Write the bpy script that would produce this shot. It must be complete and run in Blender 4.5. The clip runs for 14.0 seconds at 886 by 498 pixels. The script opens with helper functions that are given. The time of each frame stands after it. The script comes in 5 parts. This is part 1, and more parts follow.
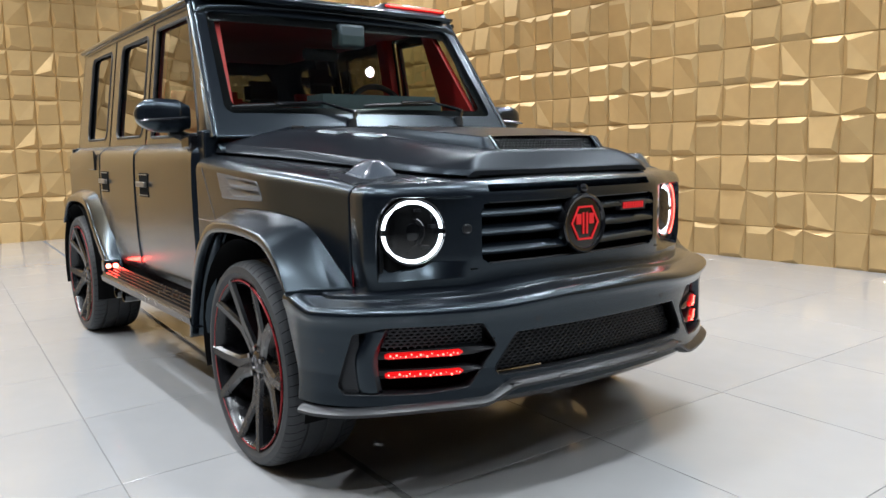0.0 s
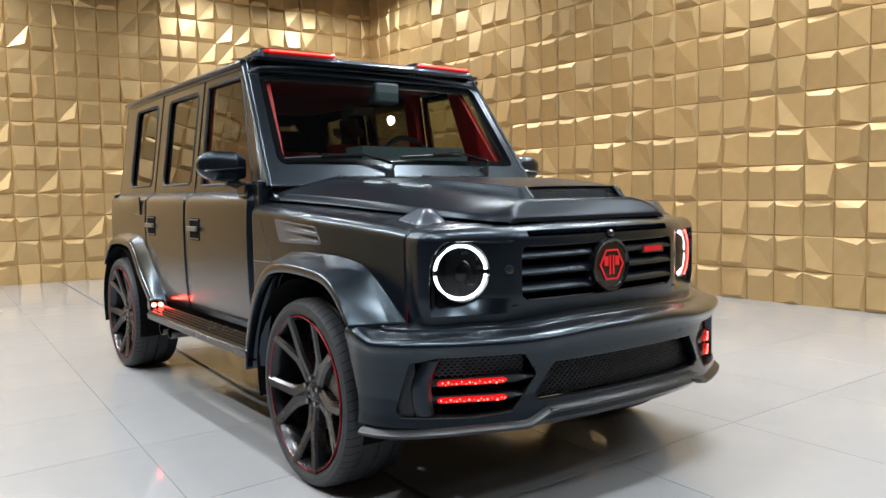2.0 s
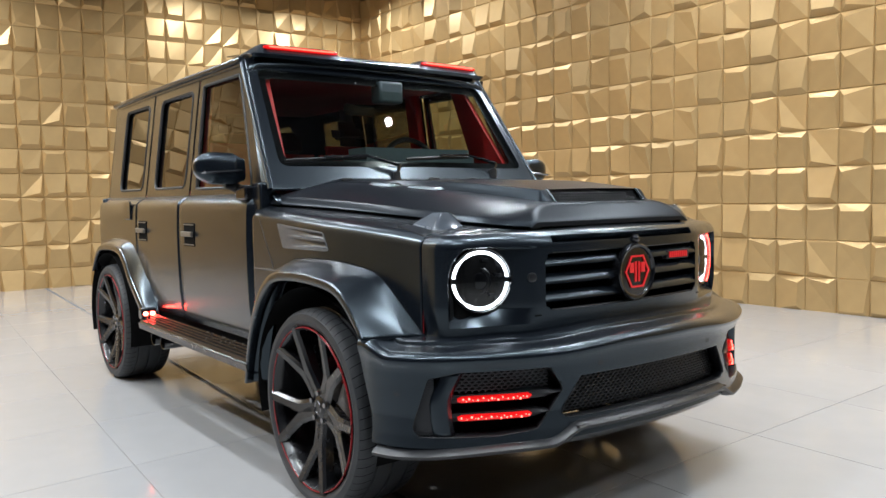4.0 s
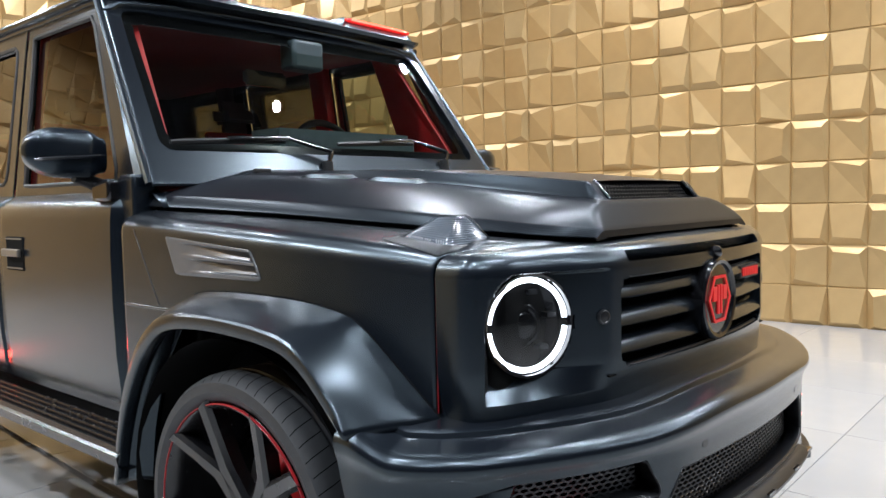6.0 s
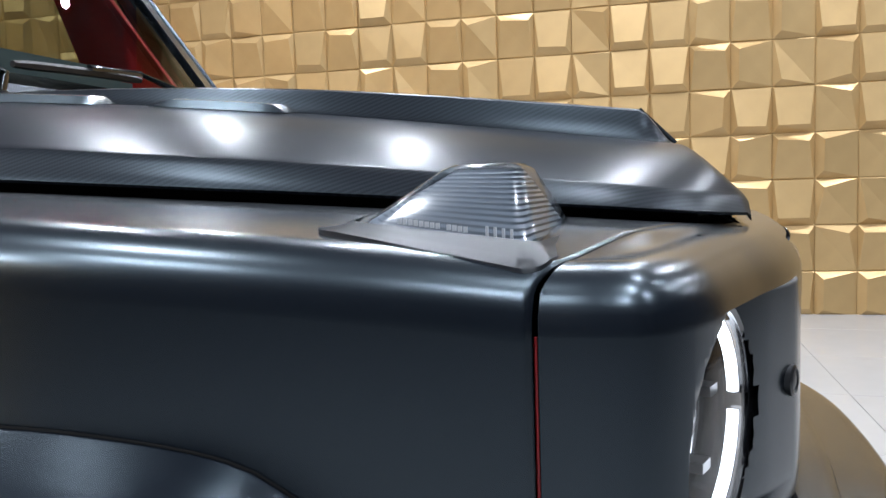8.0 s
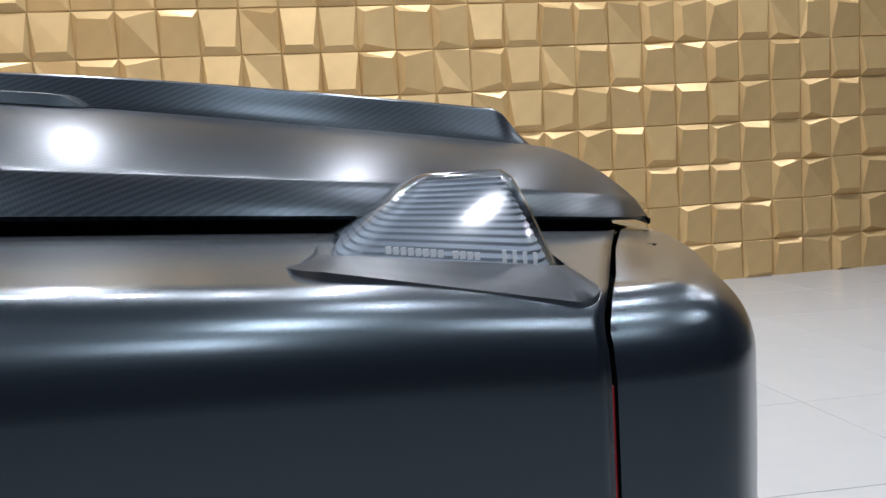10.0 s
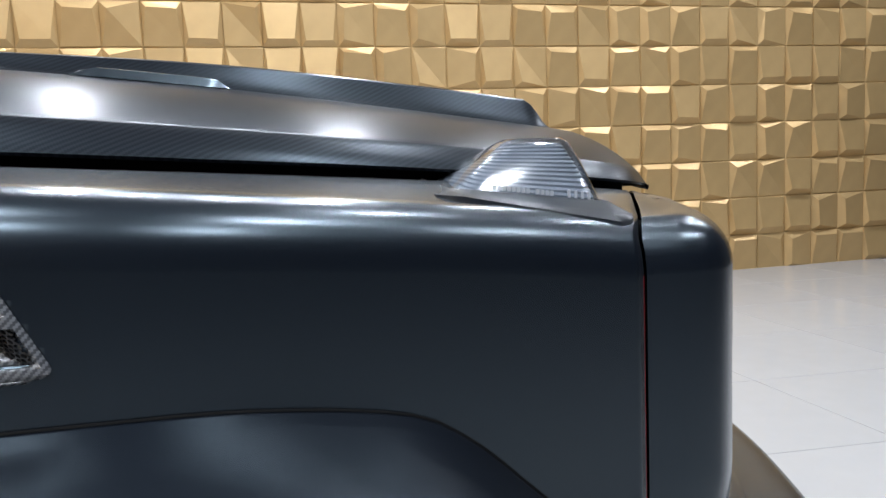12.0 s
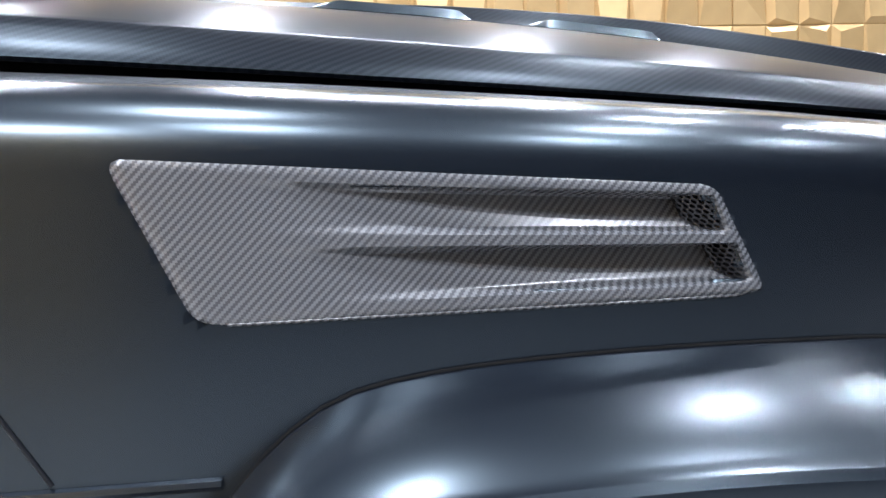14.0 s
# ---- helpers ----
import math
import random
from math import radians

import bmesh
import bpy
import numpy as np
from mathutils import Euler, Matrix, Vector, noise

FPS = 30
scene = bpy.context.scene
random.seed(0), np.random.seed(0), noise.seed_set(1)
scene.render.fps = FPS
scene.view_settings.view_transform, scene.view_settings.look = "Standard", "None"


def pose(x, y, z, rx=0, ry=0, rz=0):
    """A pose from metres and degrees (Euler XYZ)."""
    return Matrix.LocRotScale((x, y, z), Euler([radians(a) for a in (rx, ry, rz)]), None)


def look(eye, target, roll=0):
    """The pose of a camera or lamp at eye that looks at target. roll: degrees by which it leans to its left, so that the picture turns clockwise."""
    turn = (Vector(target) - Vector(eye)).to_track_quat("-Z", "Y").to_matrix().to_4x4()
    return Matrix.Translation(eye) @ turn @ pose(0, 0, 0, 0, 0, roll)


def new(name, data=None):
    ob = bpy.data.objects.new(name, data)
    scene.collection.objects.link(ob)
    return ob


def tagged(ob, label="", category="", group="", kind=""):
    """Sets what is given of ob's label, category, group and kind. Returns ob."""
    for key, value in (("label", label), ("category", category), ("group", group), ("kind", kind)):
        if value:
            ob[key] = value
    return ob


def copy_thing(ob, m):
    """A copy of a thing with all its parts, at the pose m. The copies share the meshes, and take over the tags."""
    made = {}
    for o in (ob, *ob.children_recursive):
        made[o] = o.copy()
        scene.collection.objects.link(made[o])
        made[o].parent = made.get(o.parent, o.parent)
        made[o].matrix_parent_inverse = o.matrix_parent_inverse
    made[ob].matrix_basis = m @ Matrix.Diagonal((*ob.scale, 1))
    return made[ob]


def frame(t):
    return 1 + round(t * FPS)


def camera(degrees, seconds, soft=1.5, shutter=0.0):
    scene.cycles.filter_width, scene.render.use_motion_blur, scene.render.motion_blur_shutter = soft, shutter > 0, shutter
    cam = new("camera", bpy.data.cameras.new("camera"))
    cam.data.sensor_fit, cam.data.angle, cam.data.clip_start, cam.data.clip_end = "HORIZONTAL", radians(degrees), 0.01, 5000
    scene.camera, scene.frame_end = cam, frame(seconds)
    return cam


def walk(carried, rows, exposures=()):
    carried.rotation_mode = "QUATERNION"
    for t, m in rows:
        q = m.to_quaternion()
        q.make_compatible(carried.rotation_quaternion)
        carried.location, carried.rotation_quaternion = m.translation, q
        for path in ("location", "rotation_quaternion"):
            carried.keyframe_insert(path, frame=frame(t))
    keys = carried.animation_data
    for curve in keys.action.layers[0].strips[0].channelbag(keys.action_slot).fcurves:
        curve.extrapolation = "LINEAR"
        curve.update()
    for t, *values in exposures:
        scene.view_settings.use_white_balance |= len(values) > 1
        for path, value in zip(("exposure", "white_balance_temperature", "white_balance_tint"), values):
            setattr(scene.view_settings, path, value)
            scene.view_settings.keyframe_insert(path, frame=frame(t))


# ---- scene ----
cam = camera(59.1, 14.0)
PATH = [
    (0, (-1.937, -2.584, 1.134), (-0.801, -0.957, 0.883), -1.0),
    (0.5, (-2.058, -2.667, 1.176), (-0.919, -1.038, 0.951), -1.0),
    (1, (-2.181, -2.709, 1.184), (-1.039, -1.077, 0.998), -1.0),
    (1.5, (-2.239, -2.726, 1.176), (-1.094, -1.094, 1.02), -0.9),
    (2, (-2.252, -2.734, 1.161), (-1.101, -1.104, 1.018), -0.9),
    (2.5, (-2.253, -2.728, 1.163), (-1.098, -1.102, 1.022), -1.0),
    (3, (-2.252, -2.719, 1.158), (-1.089, -1.098, 1.022), -1.0),
    (5.5, (-2.059, -1.8, 1.16), (-0.719, -0.321, 1.025), -1.0),
    (6, (-1.908, -1.475, 1.145), (-0.441, -0.122, 1.016), -1.3),
    (6.5, (-1.736, -1.158, 1.136), (-0.141, 0.042, 1.004), -1.3),
    (7, (-1.587, -0.877, 1.112), (0.128, 0.145, 0.988), -1.2),
    (7.5, (-1.421, -0.663, 1.095), (0.396, 0.161, 0.947), -1.4),
    (8, (-1.298, -0.488, 1.094), (0.612, 0.08, 0.926), -1.9),
    (8.2, (-1.269, -0.454, 1.097), (0.667, 0.012, 0.916), -2.0),
    (8.5, (-1.219, -0.402, 1.097), (0.75, -0.113, 0.896), -2.1),
    (9, (-1.165, -0.321, 1.102), (0.825, -0.295, 0.902), -2.9),
    (11.5, (-1.278, -0.162, 1.112), (0.667, -0.582, 0.907), -2.7),
    (12, (-1.385, -0.092, 1.085), (0.565, -0.485, 0.876), -2.3),
    (12.5, (-1.442, 0.026, 1.07), (0.516, -0.32, 0.851), -2.2),
    (13, (-1.434, 0.171, 1.064), (0.525, -0.131, 0.804), -0.3),
    (13.5, (-1.375, 0.266, 1.061), (0.596, 0.031, 0.817), -1.6),
    (14, (-1.351, 0.293, 1.057), (0.63, 0.148, 0.826), -1.9),
]
walk(cam, [(t, look(eye, target, roll)) for t, eye, target, roll in PATH], exposures=[(0, 0.10, 6200, 11), (3.0, 0.02, 6330, 11), (5.5, 0.2, 6200, 12), (7.0, 0.24, 6100, 13), (9.0, 0.04, 6050, 13), (11.5, 0.07, 6180, 13), (12.5, 0.26, 5950, 13), (13.2, 0.66, 5750, 14), (14, 0.84, 6000, 16)])

# ---- world, lamps, exposure ----
world = bpy.data.worlds.new("world")
scene.world = world
world.use_nodes = True
world.node_tree.nodes["Background"].inputs[0].default_value = (0.5, 0.55, 0.6, 1)
world.node_tree.nodes["Background"].inputs[1].default_value = 0.02
scene.view_settings.exposure = 0.0

CEILING = 4.62
SPOTS = [(-4.0, y, 2.2) for y in (2.0, 3.8, 5.6)] + [(-3.2, y, 1.1) for y in (-1.6, 0.6)] + [(-3.2, 8.0, 1.4)]
SPOTS += [(-1.5, y, 1.0) for y in (-3.4, -1.6, 0.8, 3.2, 5.6)] + [(-1.5, 8.0, 1.4)]
SPOTS += [(2.0, y, 0.55) for y in (-1.14, -0.51, 0.13, 0.71)] + [(2.0, y, 1.0) for y in (-4.7, 2.6)] + [(1.2, -3.4, 0.45), (0.25, -1.75, 0.7)] + [(2.0, 8.0, 1.3)]
SPOTS += [(3.9, y, 1.0) for y in (-6.6, -4.7, -2.7, -1.2, 1.0, 2.8, 5.9)] + [(3.9, 8.0, 1.3)]
SPOT_WATT = 45.0


def spot_lamp(x, y, part_of):
    lamp = bpy.data.lights.new("spot_light", "AREA")
    lamp.shape, lamp.size, lamp.energy, lamp.color = "DISK", 0.10, SPOT_WATT * part_of, (0.92, 0.97, 1.0)
    lamp.spread = radians(150)
    ob = new("spot_light", lamp)
    ob.matrix_world = pose(x, y, CEILING - 0.035)
    return ob


for spot in SPOTS:
    spot_lamp(*spot)

# ---- materials ----
def mat(name, base, rough=0.5, metal=0.0, coat=0.0, emit=None, strength=0.0, noise_amt=0.0, noise_scale=30.0,
        rough_var=0.0, bump=0.0, bump_scale=200.0, trans=0.0, ior=1.5, spec=0.5, island=0.0, obj_var=0.0):
    m = bpy.data.materials.new(name)
    m.use_nodes = True
    nt = m.node_tree
    b = nt.nodes["Principled BSDF"]
    b.inputs["Base Color"].default_value = (*base, 1)
    b.inputs["Roughness"].default_value = rough
    b.inputs["Metallic"].default_value = metal
    b.inputs["IOR"].default_value = ior
    b.inputs["Specular IOR Level"].default_value = spec
    b.inputs["Coat Weight"].default_value = coat
    b.inputs["Coat Roughness"].default_value = 0.08
    b.inputs["Transmission Weight"].default_value = trans
    if emit:
        b.inputs["Emission Color"].default_value = (*emit, 1)
        b.inputs["Emission Strength"].default_value = strength
    tc = nt.nodes.new("ShaderNodeTexCoord")
    if noise_amt or rough_var:
        n = nt.nodes.new("ShaderNodeTexNoise")
        n.inputs["Scale"].default_value = noise_scale
        n.inputs["Detail"].default_value = 6
        nt.links.new(tc.outputs["Object"], n.inputs["Vector"])
        n2 = nt.nodes.new("ShaderNodeTexNoise")
        n2.inputs["Scale"].default_value = noise_scale * 0.08
        n2.inputs["Detail"].default_value = 4
        nt.links.new(tc.outputs["Object"], n2.inputs["Vector"])
        add = nt.nodes.new("ShaderNodeMath")
        add.operation = "ADD"
        nt.links.new(n.outputs["Fac"], add.inputs[0])
        nt.links.new(n2.outputs["Fac"], add.inputs[1])
        if noise_amt:
            r = nt.nodes.new("ShaderNodeMapRange")
            r.inputs["From Min"].default_value, r.inputs["From Max"].default_value = 0.6, 1.4
            r.inputs["To Min"].default_value, r.inputs["To Max"].default_value = 1 - noise_amt, 1 + noise_amt
            nt.links.new(add.outputs[0], r.inputs["Value"])
            mul = nt.nodes.new("ShaderNodeVectorMath")
            mul.operation = "SCALE"
            mul.inputs[0].default_value = base
            nt.links.new(r.outputs[0], mul.inputs["Scale"])
            last = mul
            if island or obj_var:
                rnd = nt.nodes.new("ShaderNodeNewGeometry" if island else "ShaderNodeObjectInfo")
                r3 = nt.nodes.new("ShaderNodeMapRange")
                amt = island or obj_var
                r3.inputs["To Min"].default_value, r3.inputs["To Max"].default_value = 1 - amt, 1 + amt
                nt.links.new(rnd.outputs["Random Per Island" if island else "Random"], r3.inputs["Value"])
                mul2 = nt.nodes.new("ShaderNodeVectorMath")
                mul2.operation = "SCALE"
                nt.links.new(mul.outputs[0], mul2.inputs[0])
                nt.links.new(r3.outputs[0], mul2.inputs["Scale"])
                last = mul2
            nt.links.new(last.outputs[0], b.inputs["Base Color"])
        if rough_var:
            r2 = nt.nodes.new("ShaderNodeMapRange")
            r2.inputs["From Min"].default_value, r2.inputs["From Max"].default_value = 0.6, 1.4
            r2.inputs["To Min"].default_value, r2.inputs["To Max"].default_value = max(rough - rough_var, 0.02), rough + rough_var
            nt.links.new(add.outputs[0], r2.inputs["Value"])
            nt.links.new(r2.outputs[0], b.inputs["Roughness"])
    if bump:
        nb = nt.nodes.new("ShaderNodeTexNoise")
        nb.inputs["Scale"].default_value = bump_scale
        nb.inputs["Detail"].default_value = 5
        nt.links.new(tc.outputs["Object"], nb.inputs["Vector"])
        bp = nt.nodes.new("ShaderNodeBump")
        bp.inputs["Strength"].default_value = bump
        bp.inputs["Distance"].default_value = 0.002
        nt.links.new(nb.outputs["Fac"], bp.inputs["Height"])
        nt.links.new(bp.outputs["Normal"], b.inputs["Normal"])
    return m


def carbon(name, dark, light, pitch, rough, axes="yz", relief=0.25, spread=0.065, spec=0.5):
    """Twill-woven carbon: diagonal bands of two tones, at the weave's real pitch."""
    m = mat(name, dark, rough=rough, coat=0.0, spec=spec)
    nt = m.node_tree
    b = nt.nodes["Principled BSDF"]
    tc = nt.nodes.new("ShaderNodeTexCoord")
    sep = nt.nodes.new("ShaderNodeSeparateXYZ")
    nt.links.new(tc.outputs["Object"], sep.inputs[0])

    def math_node(op, a, c):
        n = nt.nodes.new("ShaderNodeMath")
        n.operation = op
        for i, s in enumerate((a, c)):
            if isinstance(s, (int, float)):
                n.inputs[i].default_value = s
            else:
                nt.links.new(s, n.inputs[i])
        return n.outputs[0]
    u, v = sep.outputs[axes[0].upper()], sep.outputs[axes[1].upper()]
    if len(axes) > 2:
        v = math_node("ADD", v, sep.outputs[axes[2].upper()])
    fu = math_node("FLOOR", math_node("DIVIDE", u, pitch), 0)
    fv = math_node("FLOOR", math_node("DIVIDE", v, pitch), 0)
    w = math_node("MODULO", math_node("ADD", math_node("ADD", fu, fv), 4000), 4)
    mask = math_node("LESS_THAN", w, 1.5)
    mix = nt.nodes.new("ShaderNodeMix")
    mix.data_type = "RGBA"
    nt.links.new(mask, mix.inputs[0])
    mix.inputs[6].default_value = (*dark, 1)
    mix.inputs[7].default_value = (*light, 1)
    nt.links.new(mix.outputs[2], b.inputs["Base Color"])
    rr = nt.nodes.new("ShaderNodeMapRange")
    rr.inputs["To Min"].default_value, rr.inputs["To Max"].default_value = rough - spread, rough + spread
    nt.links.new(mask, rr.inputs["Value"])
    nt.links.new(rr.outputs[0], b.inputs["Roughness"])
    if relief:
        bp = nt.nodes.new("ShaderNodeBump")
        bp.inputs["Strength"].default_value, bp.inputs["Distance"].default_value = relief, 0.0006
        nt.links.new(mask, bp.inputs["Height"])
        nt.links.new(bp.outputs["Normal"], b.inputs["Normal"])
    return m


PAINT = mat("satin_black_paint", (0.0038, 0.0052, 0.0080), 0.255, spec=0.66)
PAINT.node_tree.nodes["Principled BSDF"].inputs["Specular Tint"].default_value = (0.72, 0.89, 1.0, 1)
def satin_sheen(m, rough, ior):
    """Clear satin film whose gloss gains towards a slanting view."""
    nt = m.node_tree
    b = nt.nodes["Principled BSDF"]
    lw = nt.nodes.new("ShaderNodeLayerWeight")
    lw.inputs[0].default_value = 0.5
    mr = nt.nodes.new("ShaderNodeMapRange")
    for k, v in ((1, 0.46), (2, 0.74), (3, 0.0), (4, 0.60)):
        mr.inputs[k].default_value = v
    nt.links.new(lw.outputs["Facing"], mr.inputs[0])
    nt.links.new(mr.outputs[0], b.inputs["Coat Weight"])
    b.inputs["Coat Roughness"].default_value = rough
    b.inputs["Coat IOR"].default_value = ior


satin_sheen(PAINT, 0.22, 2.6)
PAINT_D = mat("satin_black_trim", (0.008, 0.0085, 0.010), 0.36, rough_var=0.03, noise_scale=200)
BLACK = mat("black_plastic", (0.009, 0.009, 0.010), 0.5, noise_amt=0.2, noise_scale=80, bump=0.1, bump_scale=700)
GLOSS = mat("gloss_black", (0.006, 0.006, 0.007), 0.12, coat=0.5, rough_var=0.02, noise_scale=60)
# Near-black: shade of unlit depths put into the colour; seals wear it too
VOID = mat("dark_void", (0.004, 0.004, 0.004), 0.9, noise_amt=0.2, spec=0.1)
RUBBER = mat("tyre_rubber", (0.022, 0.024, 0.027), 0.6, noise_amt=0.25, noise_scale=60, bump=0.15, bump_scale=500)
RIM = mat("rim_black", (0.007, 0.007, 0.008), 0.26, spec=0.6, rough_var=0.03)
STEEL = mat("brake_steel", (0.35, 0.35, 0.36), 0.32, metal=1.0, noise_amt=0.2, noise_scale=90)
RED = mat("red_lacquer", (0.55, 0.012, 0.015), 0.3, noise_amt=0.08)
DARK_RED_PAINT = mat("dark_red_paint", (0.30, 0.010, 0.014), 0.35, noise_amt=0.08)
RED_LEATHER = mat("red_leather", (0.52, 0.016, 0.016), 0.5, noise_amt=0.14, noise_scale=60, bump=0.3, bump_scale=350)
DARK_LEATHER = mat("dark_leather", (0.02, 0.016, 0.016), 0.55, noise_amt=0.2, bump=0.3, bump_scale=350)
DASH = mat("dash_grey", (0.05, 0.075, 0.085), 0.5, noise_amt=0.15, bump=0.2, bump_scale=400)
CARBON_H = carbon("matte_carbon_hood", (0.006, 0.007, 0.0090), (0.014, 0.0155, 0.019), 0.0021, 0.28, "yxz", 0.0, 0.0, 0.17)
CARBON_H.node_tree.nodes["Principled BSDF"].inputs["Specular Tint"].default_value = (0.66, 0.86, 1.0, 1)
CARBON_V = carbon("gloss_carbon_vent", (0.050, 0.052, 0.056), (0.112, 0.115, 0.122), 0.0014, 0.28, "yz", 0.05, 0.03, 0.8)
LED_W = mat("white_led", (0.9, 0.9, 0.9), 0.4, emit=(0.93, 0.97, 1.0), strength=9.0)
LED_R = mat("red_led", (0.6, 0.01, 0.01), 0.3, emit=(1.0, 0.10, 0.07), strength=7.0)
LED_M = mat("marker_led", (0.8, 0.2, 0.2), 0.3, emit=(1.0, 0.05, 0.03), strength=60.0)
DARK_RED = mat("dark_red_fabric", (0.11, 0.006, 0.007), 0.8, noise_amt=0.15, bump=0.2)
LED_RS = mat("red_led_strong", (0.7, 0.05, 0.04), 0.3, emit=(1.0, 0.07, 0.04), strength=5.0)
# Red emblem and badge paint with a weak glow added, though no lamp
RED_GLOW = mat("red_emblem_paint", (0.62, 0.012, 0.016), 0.4, emit=(1.0, 0.02, 0.02), strength=0.12)
RED_LENS = mat("red_lens", (0.45, 0.006, 0.008), 0.15, coat=0.4, emit=(1.0, 0.012, 0.01), strength=0.55)
CHROME = mat("dark_chrome", (0.25, 0.25, 0.26), 0.2, metal=1.0, rough_var=0.04)
HANDLE = mat("handle_grey", (0.22, 0.20, 0.17), 0.35, metal=0.6)
GOLD = mat("gold_wall_paint", (0.50, 0.335, 0.148), 0.40, metal=0.45, noise_amt=0.07, noise_scale=9, rough_var=0.05, bump=0.05, bump_scale=120, obj_var=0.05)
GOLD_FAR = mat("gold_wall_paint_far", (0.50, 0.335, 0.148), 0.40, metal=0.45, noise_amt=0.07, noise_scale=9, rough_var=0.05, bump=0.05, bump_scale=120, island=0.05)
TILE = mat("white_floor_tile", (0.355, 0.352, 0.349), 0.11, spec=0.85, noise_amt=0.03, noise_scale=7, rough_var=0.03, obj_var=0.02)
GROUT = mat("grey_grout", (0.16, 0.16, 0.16), 0.8, noise_amt=0.2, noise_scale=60)
CEIL = mat("dark_ceiling", (0.046, 0.058, 0.078), 0.8, noise_amt=0.15, noise_scale=8)
# Unseen west wall: dark blue tone picked for the reflections in the car's side
PLAIN = mat("blue_grey_wall", (0.026, 0.032, 0.044), 0.7, noise_amt=0.12, noise_scale=6)
DARK_WALL = mat("charcoal_wall", (0.018, 0.020, 0.024), 0.75, noise_amt=0.15, noise_scale=6)
CORE = mat("grey_reflector", (0.135, 0.150, 0.170), 0.42, metal=0.2, noise_amt=0.1)
BASE_GREY = mat("satin_grey_base", (0.012, 0.0142, 0.0175), 0.36, spec=0.25, noise_amt=0.08, noise_scale=60)
PALE = mat("pale_marking", (0.34, 0.36, 0.39), 0.5, noise_amt=0.05)
MESH_D = mat("mesh_deep_black", (0.018, 0.018, 0.02), 0.4, metal=0.3)
MESH = mat("mesh_black", (0.05, 0.052, 0.056), 0.38, metal=0.5, rough_var=0.05)


def glass(name, tint, rough=0.0, mirror=0.05):
    m = bpy.data.materials.new(name)
    m.use_nodes = True
    nt = m.node_tree
    nt.nodes.remove(nt.nodes["Principled BSDF"])
    tr = nt.nodes.new("ShaderNodeBsdfTransparent")
    tr.inputs[0].default_value = (*tint, 1)
    gl = nt.nodes.new("ShaderNodeBsdfGlossy")
    gl.inputs["Roughness"].default_value = rough
    lw = nt.nodes.new("ShaderNodeLayerWeight")
    pw = nt.nodes.new("ShaderNodeMath")
    pw.operation = "POWER"
    pw.inputs[1].default_value = 5.0
    nt.links.new(lw.outputs["Facing"], pw.inputs[0])
    fr = nt.nodes.new("ShaderNodeMapRange")
    fr.inputs["To Min"].default_value, fr.inputs["To Max"].default_value = mirror, 1.0
    nt.links.new(pw.outputs[0], fr.inputs["Value"])
    mx = nt.nodes.new("ShaderNodeMixShader")
    nt.links.new(fr.outputs[0], mx.inputs[0])
    nt.links.new(tr.outputs[0], mx.inputs[1])
    nt.links.new(gl.outputs[0], mx.inputs[2])
    nt.links.new(mx.outputs[0], nt.nodes["Material Output"].inputs[0])
    return m


WINDSCREEN = glass("windscreen_glass", (0.76, 0.80, 0.76))
SIDE_GLASS = glass("tinted_side_glass", (0.48, 0.50, 0.38), mirror=0.18)
PRIVACY_GLASS = glass("privacy_glass", (0.13, 0.13, 0.10), mirror=0.20)
LENS = glass("smoked_lens", (0.78, 0.81, 0.84), 0.10, mirror=0.09)
LAMP_GLASS = glass("lamp_glass", (0.66, 0.68, 0.70))

# ---- mesh helpers ----
def lerp(a, b, t):
    return a + (b - a) * t


def smooth(a, b, x):
    t = min(max((x - a) / (b - a), 0.0), 1.0)
    return t * t * (3 - 2 * t)


def table(pts):
    """A smooth-ish function through (key, value) pairs."""
    ks = [p[0] for p in pts]
    vs = [p[1] for p in pts]

    def f(k):
        return float(np.interp(k, ks, vs))
    return f


def curve(pts):
    """A smooth function through (key, value) pairs, without kinks."""
    ks, vs = np.array([p[0] for p in pts]), np.array([p[1] for p in pts])
    sl = np.diff(vs) / np.diff(ks)
    tg = np.concatenate([[sl[0]], (sl[:-1] + sl[1:]) / 2, [sl[-1]]])

    def f(k):
        i = int(min(max(np.searchsorted(ks, k) - 1, 0), len(ks) - 2))
        h = ks[i + 1] - ks[i]
        t = min(max((k - ks[i]) / h, 0.0), 1.0)
        a, b, c, d = 2 * t ** 3 - 3 * t * t + 1, t ** 3 - 2 * t * t + t, -2 * t ** 3 + 3 * t * t, t ** 3 - t * t
        return float(a * vs[i] + b * h * tg[i] + c * vs[i + 1] + d * h * tg[i + 1])
    return f


def soft_min(a, b, k):
    h = max(k - abs(a - b), 0.0) / k
    return min(a, b) - h * h * k / 4


def ring_of(f, cu, cv, n, reach):
    """The outline of a star-shaped hole, where a function of (u, v) is zero, seen from (cu, cv)."""
    out = []
    for a in range(n):
        t = 2 * math.pi * a / n
        du, dv = math.cos(t), math.sin(t)
        r0, r1 = 0.0, reach
        for _ in range(30):
            m = (r0 + r1) / 2
            if f(cu + du * m, cv + dv * m) < 0:
                r0 = m
            else:
                r1 = m
        out.append((cu + du * r0, cv + dv * r0))
    return out


